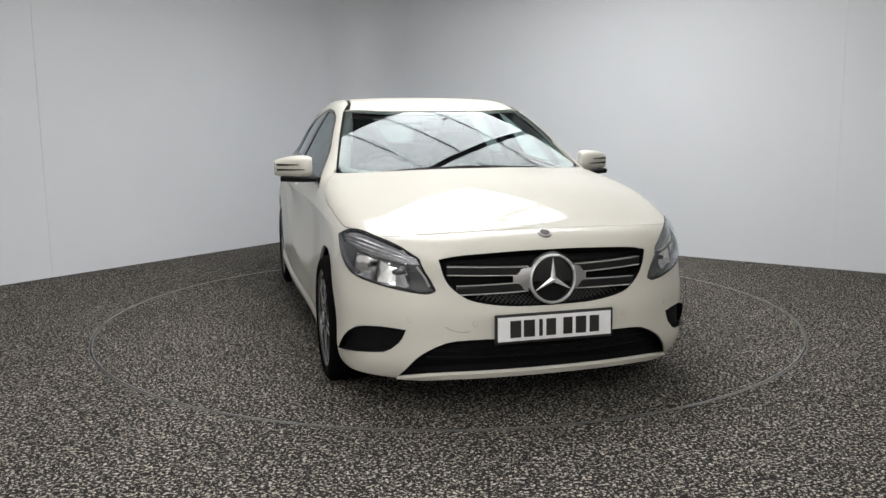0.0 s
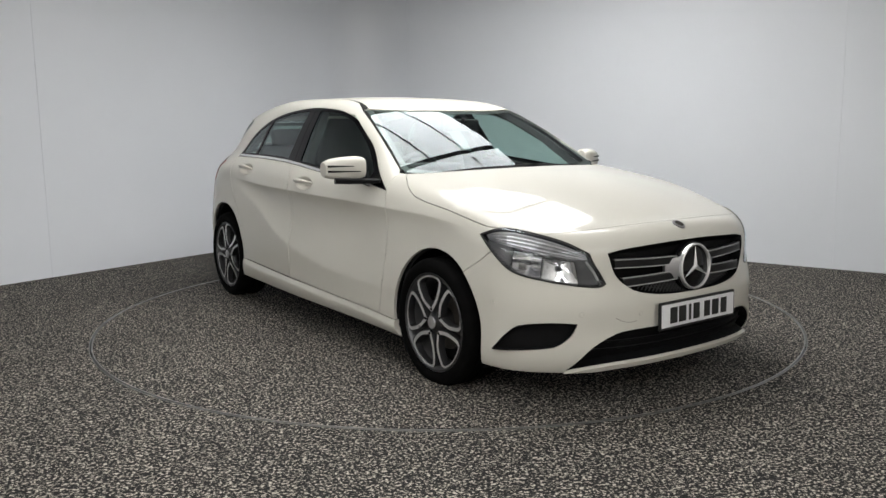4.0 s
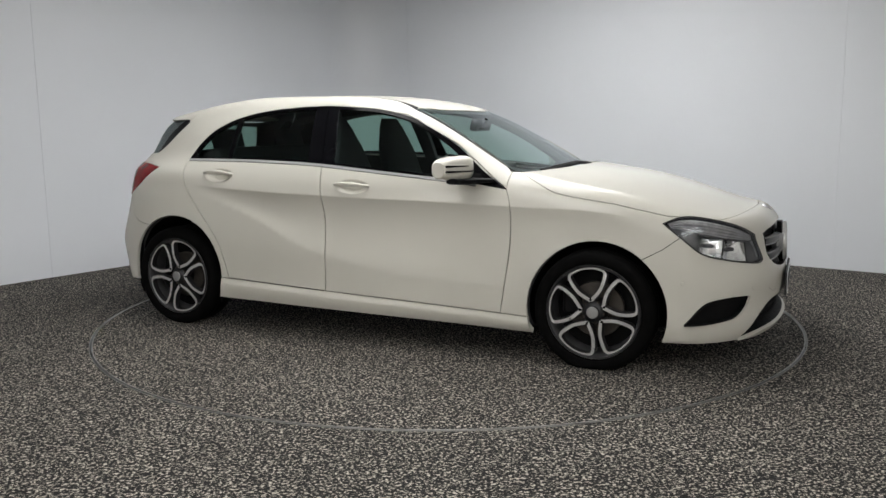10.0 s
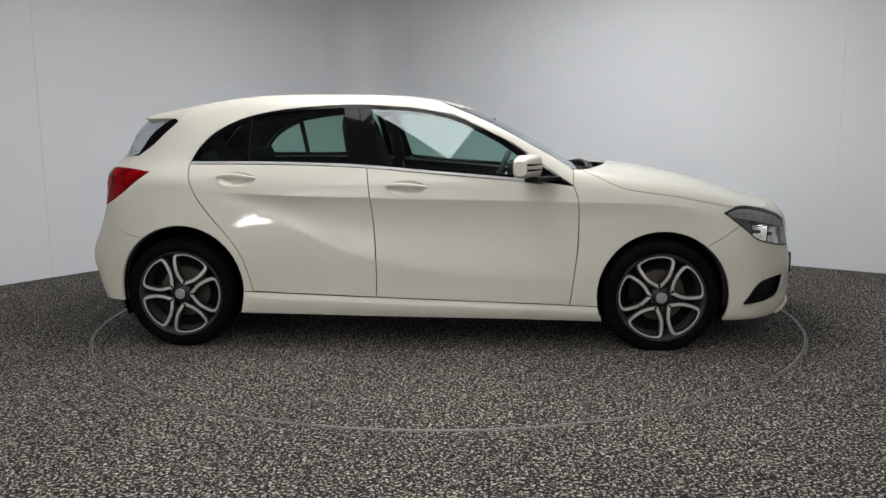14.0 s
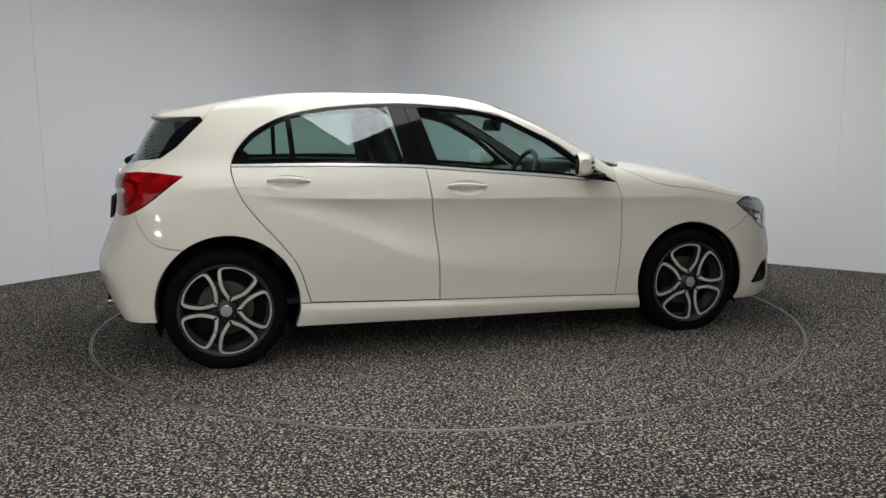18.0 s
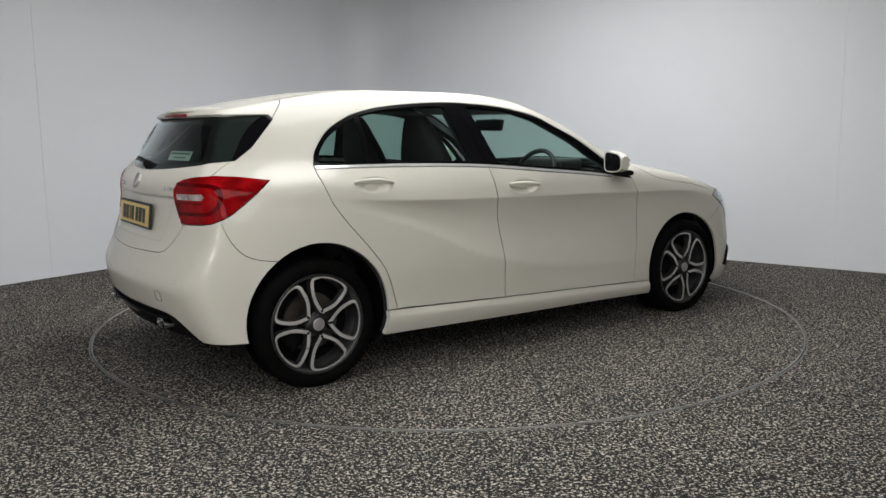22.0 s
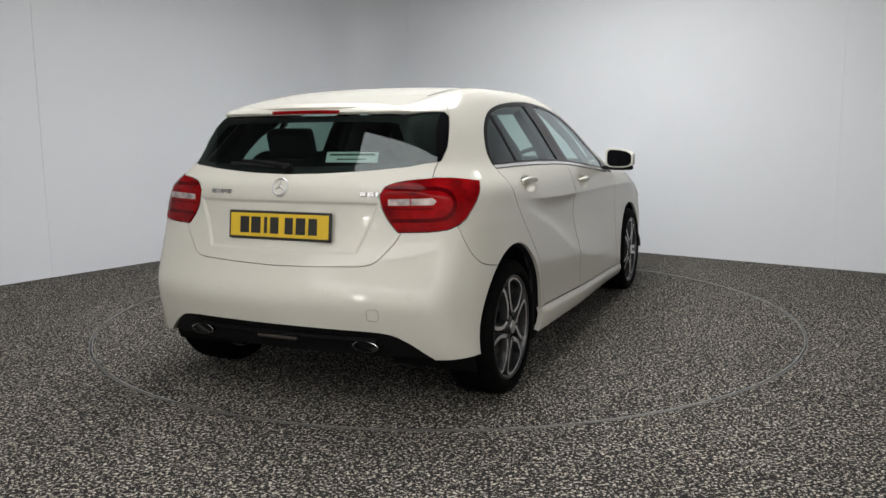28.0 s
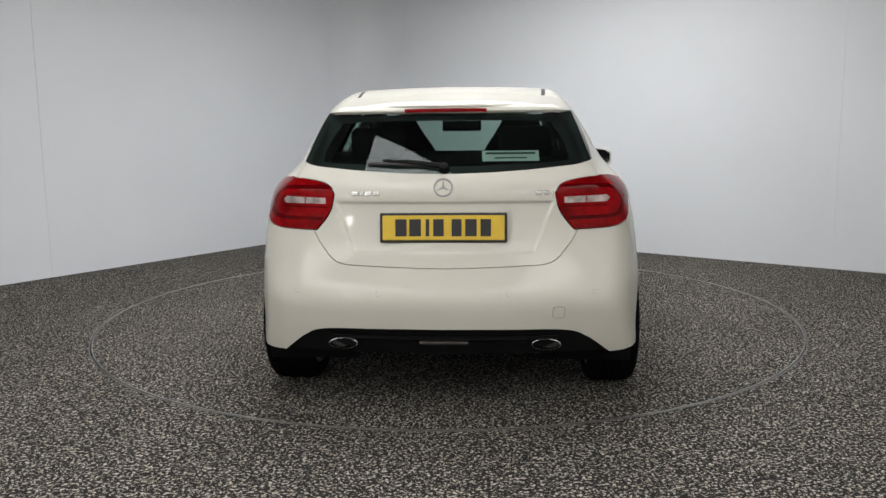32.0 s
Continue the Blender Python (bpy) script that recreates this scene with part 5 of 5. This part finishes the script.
for flip in (0, 1):
    owner = sides["front_door", bool(flip)]
    sy = -1 if flip else 1
    # Mirror head: a rounded shell that tapers outwards.
    bm = bmesh.new()
    rings = []
    for k in range(15):
        t = k / 14
        y = -0.830 - 0.203 * t
        half_h = 0.066 * (1 - 0.10 * t - 0.32 * t ** 5)
        deep = 0.078 * (1 - 0.20 * t - 0.28 * t ** 4)
        deep *= 0.5 + 0.5 * min(t / 0.3, 1) ** 0.6
        half_h *= 0.75 + 0.25 * min(t / 0.2, 1) ** 0.6
        cx, cz = 0.652 - 0.082 * t, 1.022 - 0.008 * t
        sec = []
        for j in range(24):
            a = 2 * math.pi * j / 24
            c, s = math.cos(a), math.sin(a)
            ex = math.copysign(abs(c) ** 0.62, c)
            ez = math.copysign(abs(s) ** 0.62, s)
            px = ex * deep * (1.0 if ex > 0 else 0.42)
            sec.append(bm.verts.new((cx + px, y * sy, cz + ez * half_h)))
        rings.append(sec)
    for a, b in zip(rings, rings[1:]):
        for j in range(24):
            bm.faces.new((a[j], a[(j + 1) % 24], b[(j + 1) % 24], b[j]))
    bm.faces.new(rings[0])
    bm.faces.new(rings[-1])
    bmesh.ops.recalc_face_normals(bm, faces=bm.faces)
    mirror = part("door_mirror", bm, PAINT, owner, "cream-white door mirror with black slots and base")
    bm = bmesh.new()
    sweep([(0.785, -0.79 * sy, 0.952), (0.71, -0.845 * sy, 0.951), (0.668, -0.92 * sy, 0.951), (0.640, -0.995 * sy, 0.954)], lambda t: rounded_bar(0.040 + 0.004 * math.sin(math.pi * t), 0.010 + 0.005 * ease(0.1, 0.4, t)), bm=bm)
    bmesh.ops.recalc_face_normals(bm, faces=bm.faces)
    part("mirror_base", bm, BLACK, mirror, "black plastic mirror base")
    def back_plate(wide, tall, x0, x1):
        """A rounded plate across the open back of the mirror head."""
        bm = bmesh.new()
        loops = []
        for back in (x0, x1):
            loop = []
            for k in range(36):
                c, q = math.cos(2 * math.pi * k / 36), math.sin(2 * math.pi * k / 36)
                t = 0.52 + wide * math.copysign(abs(c) ** 0.45, c)
                half_h = 0.066 * (1 - 0.10 * t - 0.32 * t ** 5)
                cx = 0.652 - 0.064 * t - 0.029
                loop.append(bm.verts.new((cx - back, (-0.830 - 0.203 * t) * sy, 1.022 - 0.008 * t + tall * half_h * math.copysign(abs(q) ** 0.45, q))))
            loops.append(loop)
        for k in range(36):
            bm.faces.new((loops[0][k], loops[0][(k + 1) % 36], loops[1][(k + 1) % 36], loops[1][k]))
        bm.faces.new(loops[0])
        bm.faces.new(loops[1])
        bmesh.ops.recalc_face_normals(bm, faces=bm.faces)
        return bm
    part("mirror_rim", back_plate(0.475, 0.97, -0.012, 0.016), PAINT, mirror, smooth=False)
    part("mirror_glass", back_plate(0.425, 0.87, 0.012, 0.0175), GLOSS_BLACK if not flip else MIRROR, mirror, "dark mirror glass", smooth=False)
    for dz, ya, yb in ((0.012, -0.905, -1.0), (-0.016, -0.875, -1.0)):
        pts = []
        for k in range(9):
            t = k / 8
            y = ya + (yb - ya) * t
            u = (-y - 0.830) / 0.203
            pts.append((0.652 - 0.082 * u + 0.0785 * (1 - 0.20 * u - 0.28 * u ** 4), y * sy, 1.02 + dz))
        pts += [(pts[-1][0] - 0.012, -1.018 * sy, 1.02 + dz), (pts[-1][0] - 0.05, -1.027 * sy, 1.02 + dz)]
        bm = sweep(pts, lambda t: [(-0.004, -0.002 - 0.004 * t), (0.004, -0.002 - 0.004 * t), (0.004, 0.002 + 0.004 * t), (-0.004, 0.002 + 0.004 * t)])
        bmesh.ops.recalc_face_normals(bm, faces=bm.faces)
        part("mirror_slot", bm, BLACK, mirror, "black slot in the mirror cap", smooth=False)

# Windscreen wipers and cowl trims.
for pts in ([(0.93, -0.52), (0.955, -0.30), (0.96, 0.0), (0.94, 0.22)], [(0.95, 0.10), (0.955, 0.30), (0.93, 0.52), (0.90, 0.62)]):
    path = [on_top(x + 0.06, y)[0] + Vector((0, 0, -0.020)) for x, y in pts]
    bm = sweep(path, lambda t: rounded_bar(0.014 - 0.008 * t, 0.008), up=(0, 0, 1))
    bmesh.ops.recalc_face_normals(bm, faces=bm.faces)
    arm = part("windscreen_wiper", bm, BLACK, car, "black windscreen wiper")
    bm = sweep([p + Vector((-0.02, 0, 0.006)) for p in path], rounded_bar(0.006, 0.008), up=(0, 0, 1))
    bmesh.ops.recalc_face_normals(bm, faces=bm.faces)
    part("wiper_blade", bm, SEAL, arm)

# ---- wheels ----
wheel = part("wheel", lathe([(0.246, -0.098), (0.242, -0.105), (0.233, -0.104), (0.226, -0.090), (0.221, -0.05), (0.214, 0.0), (0.210, 0.06), (0.222, 0.095), (0.24, 0.10)], 72), BARREL, car, "five twin-spoke alloy wheel with a black tyre")
tyre = [(0.240, -0.098), (0.249, -0.108), (0.262, -0.114), (0.279, -0.1145), (0.295, -0.109), (0.306, -0.099), (0.312, -0.086)]
for y in (-0.05, 0.0, 0.05):
    tyre += [(0.315, y - 0.010), (0.308, y - 0.006), (0.308, y + 0.006), (0.315, y + 0.010)]
tyre += [(0.312, 0.086), (0.306, 0.099), (0.295, 0.109), (0.279, 0.1145), (0.262, 0.114), (0.249, 0.108), (0.240, 0.098)]
part("tyre", lathe(tyre, 96), RUBBER, wheel, "black rubber tyre")
part("rim_edge", lathe([(0.2425, -0.1045), (0.2395, -0.1075), (0.2335, -0.1065), (0.232, -0.1035)], 72), ALLOY, wheel, "dark painted rim edge")
for k in range(5):
    base_a = 100 + 72 * k
    pts = []
    for r, d in ((0.060, 0.5), (0.078, 14.0), (0.100, 23.0), (0.128, 27.5), (0.160, 28.2), (0.190, 27.6), (0.210, 26.2), (0.2215, 22.5), (0.2252, 14.0), (0.2262, 7.0)):
        pts.append((r, d))
    full = [(r, d) for r, d in pts] + [(0.2265, 0.0)] + [(r, -d) for r, d in reversed(pts)]
    path = []
    for r, d in full:
        a = radians(base_a + d)
        path.append(Vector((r * math.cos(a), -0.098 - 0.006 * (1 - abs(r - 0.12) / 0.12), r * math.sin(a))))
    smooth_path = [Vector((q[0], q[1], q[2])) for q in run_curve([tuple(p) for p in path], 3)] + [path[-1]]
    def spoke_section(t):
        w = 0.0038 + 0.0048 * (1 - ease(0.26, 0.42, 0.5 - abs(t - 0.5)))
        return [(-w, 0.0), (-w - 0.002, -0.003), (-w - 0.004, -0.036), (w + 0.004, -0.036), (w + 0.002, -0.003), (w, 0.0)]
    bm = sweep(smooth_path, spoke_section, up=(0, -1, 0))
    bmesh.ops.recalc_face_normals(bm, faces=bm.faces)
    for f in bm.faces:
        f.material_index = 1 if f.normal.y < -0.9 else 0
    part("spoke", bm, ALLOY, wheel, "twin spoke with a bright machined face", mats=(MACHINED,))
    a = radians(base_a)
    m = pose(0.066 * math.cos(a), -0.1035, 0.066 * math.sin(a))
    part("wheel_bolt", lathe([(0.0, -0.002), (0.0055, -0.002), (0.007, 0.002), (0.007, 0.03)], 12, m), BLACK, wheel)
bm = lathe([(0.0, -0.112), (0.026, -0.111), (0.031, -0.107), (0.034, -0.098), (0.052, -0.088), (0.064, -0.070), (0.07, 0.0)], 40)
hub = part("hub", bm, ALLOY, wheel)
for k in range(5):
    a = radians(136 + 72 * k)
    part("lug_bolt", lathe([(0.0, -0.089), (0.007, -0.089), (0.0085, -0.086), (0.0085, -0.06)], 6, pose(0.053 * math.cos(a), 0, 0.053 * math.sin(a))), STEEL, wheel, "dark steel lug bolt", smooth=False)
part("hub_cap", lathe([(0.0, -0.1135), (0.028, -0.1125), (0.031, -0.109), (0.031, -0.104)], 32), SATIN, hub, "silver wheel centre cap")
part("brake_disc", lathe([(0.06, -0.02), (0.142, -0.02), (0.144, -0.016), (0.144, 0.004), (0.06, 0.004)], 56), STEEL, wheel, "dark steel brake disc")
part("brake_caliper", box((0.10, 0.07, 0.13), pose(-0.125, -0.012, 0.03), 0.02), BLACK, wheel, smooth=False)
# Black disc stands in for the shade behind the spokes.
part("wheel_shade_disc", lathe([(0.0, 0.02), (0.22, 0.02)], 40), BLACK, wheel)
WY = 0.7625
wheel.matrix_basis = pose(1.355, -WY, 0.296)
copy_thing(wheel, pose(-1.35, -WY, 0.308, 0, -42))
copy_thing(wheel, pose(1.355, WY, 0.296, 0, 20, 180))
copy_thing(wheel, pose(-1.35, WY, 0.308, 0, 50, 180))


# ---- cabin ----
def cushion(size, m, soft, bm=None):
    bm = bm or bmesh.new()
    made = bmesh.ops.create_cube(bm, size=1, matrix=m @ Matrix.Diagonal((*size, 1)))
    edges = {e for v in made["verts"] for e in v.link_edges}
    bmesh.ops.bevel(bm, geom=list(edges), offset=soft, segments=5, profile=0.6, affect="EDGES", clamp_overlap=True)
    return bm


for y in (-0.36, 0.36):
    bm = cushion((0.52, 0.50, 0.16), pose(0.02, y, 0.56, 0, -8), 0.06)
    seat = part("front_seat", bm, FABRIC, car, "black cloth front seat with a tall curved back")
    bm = bmesh.new()
    rings = []
    for k in range(13):
        t = k / 12
        z = 0.58 + 0.72 * t
        half = 0.25 * (1 - 0.06 * t) if t < 0.62 else 0.235 * (1 - 0.55 * ease(0.62, 1.0, t))
        xc = -0.22 - 0.27 * t + 0.05 * t * t
        deep = 0.075 * (1 - 0.35 * t)
        if k == 12:
            half *= 0.85
            deep *= 0.6
        rings.append([bm.verts.new((xc + deep * math.copysign(abs(math.cos(a)) ** 0.7, math.cos(a)), y + half * math.copysign(abs(math.sin(a)) ** 0.6, math.sin(a)), z)) for a in [2 * math.pi * j / 20 for j in range(20)]])
    for a, b in zip(rings, rings[1:]):
        for j in range(20):
            bm.faces.new((a[j], a[(j + 1) % 20], b[(j + 1) % 20], b[j]))
    bm.faces.new(rings[-1])
    bm.faces.new(rings[0])
    bmesh.ops.recalc_face_normals(bm, faces=bm.faces)
    part("backrest", bm, FABRIC, seat)
bm = cushion((0.50, 1.24, 0.18), pose(-0.85, 0, 0.58, 0, -6), 0.06)
bench = part("rear_bench", bm, FABRIC, car, "black cloth rear bench with headrests")
part("backrest", cushion((0.14, 1.24, 0.56), pose(-1.18, 0, 0.84, 0, -18), 0.05), FABRIC, bench)
for y in (-0.36, 0.36):
    part("headrest", cushion((0.09, 0.26, 0.15), pose(-1.30, y, 1.16, 0, -14), 0.04), FABRIC, bench)
part("parcel_shelf", box((0.42, 1.18, 0.03), pose(-1.52, 0, 1.0), 0.01), TRIM, car, "dark parcel shelf", smooth=False)
# Dashboard, wheel, mirror.
bm = sweep([(0.72, -0.72, 0.92), (0.73, -0.36, 0.935), (0.73, 0.0, 0.93), (0.73, 0.36, 0.93), (0.72, 0.72, 0.92)], [(-0.20, -0.36), (0.22, -0.36), (0.24, -0.05), (0.10, 0.02), (-0.05, 0.03), (-0.16, 0.0), (-0.22, -0.10)])
bmesh.ops.recalc_face_normals(bm, faces=bm.faces)
dash = part("dashboard", bm, TRIM, car, "dark grey dashboard")
part("binnacle", cushion((0.20, 0.36, 0.09), pose(0.62, -0.37, 0.985), 0.035), TRIM, dash)
for y in (-0.60, 0.60, -0.07, 0.07):
    part("air_vent", lathe([(0.03, 0.0), (0.045, 0.004), (0.048, -0.01)], 24, frame_at((0.505, y, 0.87), (-1, 0, 0.1))), SATIN, dash)
m = frame_at((0.445, -0.37, 0.912), (-0.90, 0, 0.42))
steer = part("steering_wheel", sweep([m @ Vector((0.185 * math.cos(a), 0, 0.185 * math.sin(a))) for a in [2 * math.pi * k / 40 for k in range(40)]], round_section(0.015, 10), closed=True, up=(-0.9, 0, 0.42)), TRIM, car, "black three-spoke steering wheel")
part("wheel_pad", cushion((0.15, 0.05, 0.12), m @ pose(0, -0.01, 0), 0.02), TRIM, steer)
for a in (0, 180, 270):
    q = Vector((math.cos(radians(a)), 0, math.sin(radians(a))))
    part("wheel_spoke", sweep([m @ (q * 0.05), m @ (q * 0.18)], rounded_bar(0.02, 0.008), up=(-0.9, 0, 0.42)), SATIN, steer, smooth=False)
bm = cushion((0.04, 0.27, 0.075), pose(0.40, 0.02, 1.245, 0, 12), 0.014)
inside_mirror = part("interior_mirror", bm, GLOSS_BLACK, car, "black interior rear-view mirror on a stalk")
part("mirror_glass", box((0.003, 0.215, 0.052), pose(0.384, 0.02, 1.243, 0, 12), 0.001), MIRROR, inside_mirror, smooth=False)
part("mirror_stalk", sweep([(0.41, 0.02, 1.25), (0.44, 0.02, 1.285)], round_section(0.012, 8), up=(0, 1, 0)), BLACK, inside_mirror)
part("cabin_floor", box((2.6, 1.4, 0.03), pose(-0.35, 0, 0.30), 0.005), TRIM, car, smooth=False)
part("centre_console", cushion((0.9, 0.22, 0.30), pose(0.15, 0, 0.50), 0.04), TRIM, car)



def motions():
    """The turntable turns the car evenly."""
    turn = [(0, -74.58), (3, -59.41), (6, -44.28), (9, -29.14), (12, -14.06), (14.5, -1.55), (17, 10.81), (20, 25.60), (23, 40.59), (25, 50.65), (28, 65.88), (30, 76.17), (32, 86.38)]
    rows = []
    for t, a in turn:
        q = pose(0, 0, 0, 0, 0, a)
        rows.append((t, q @ Matrix.Translation((-0.1099, -0.116, 0))))
    walk(car, rows)
    walk(turntable, [(t, pose(0, 0, 0, 0, 0, a)) for t, a in turn])


motions()
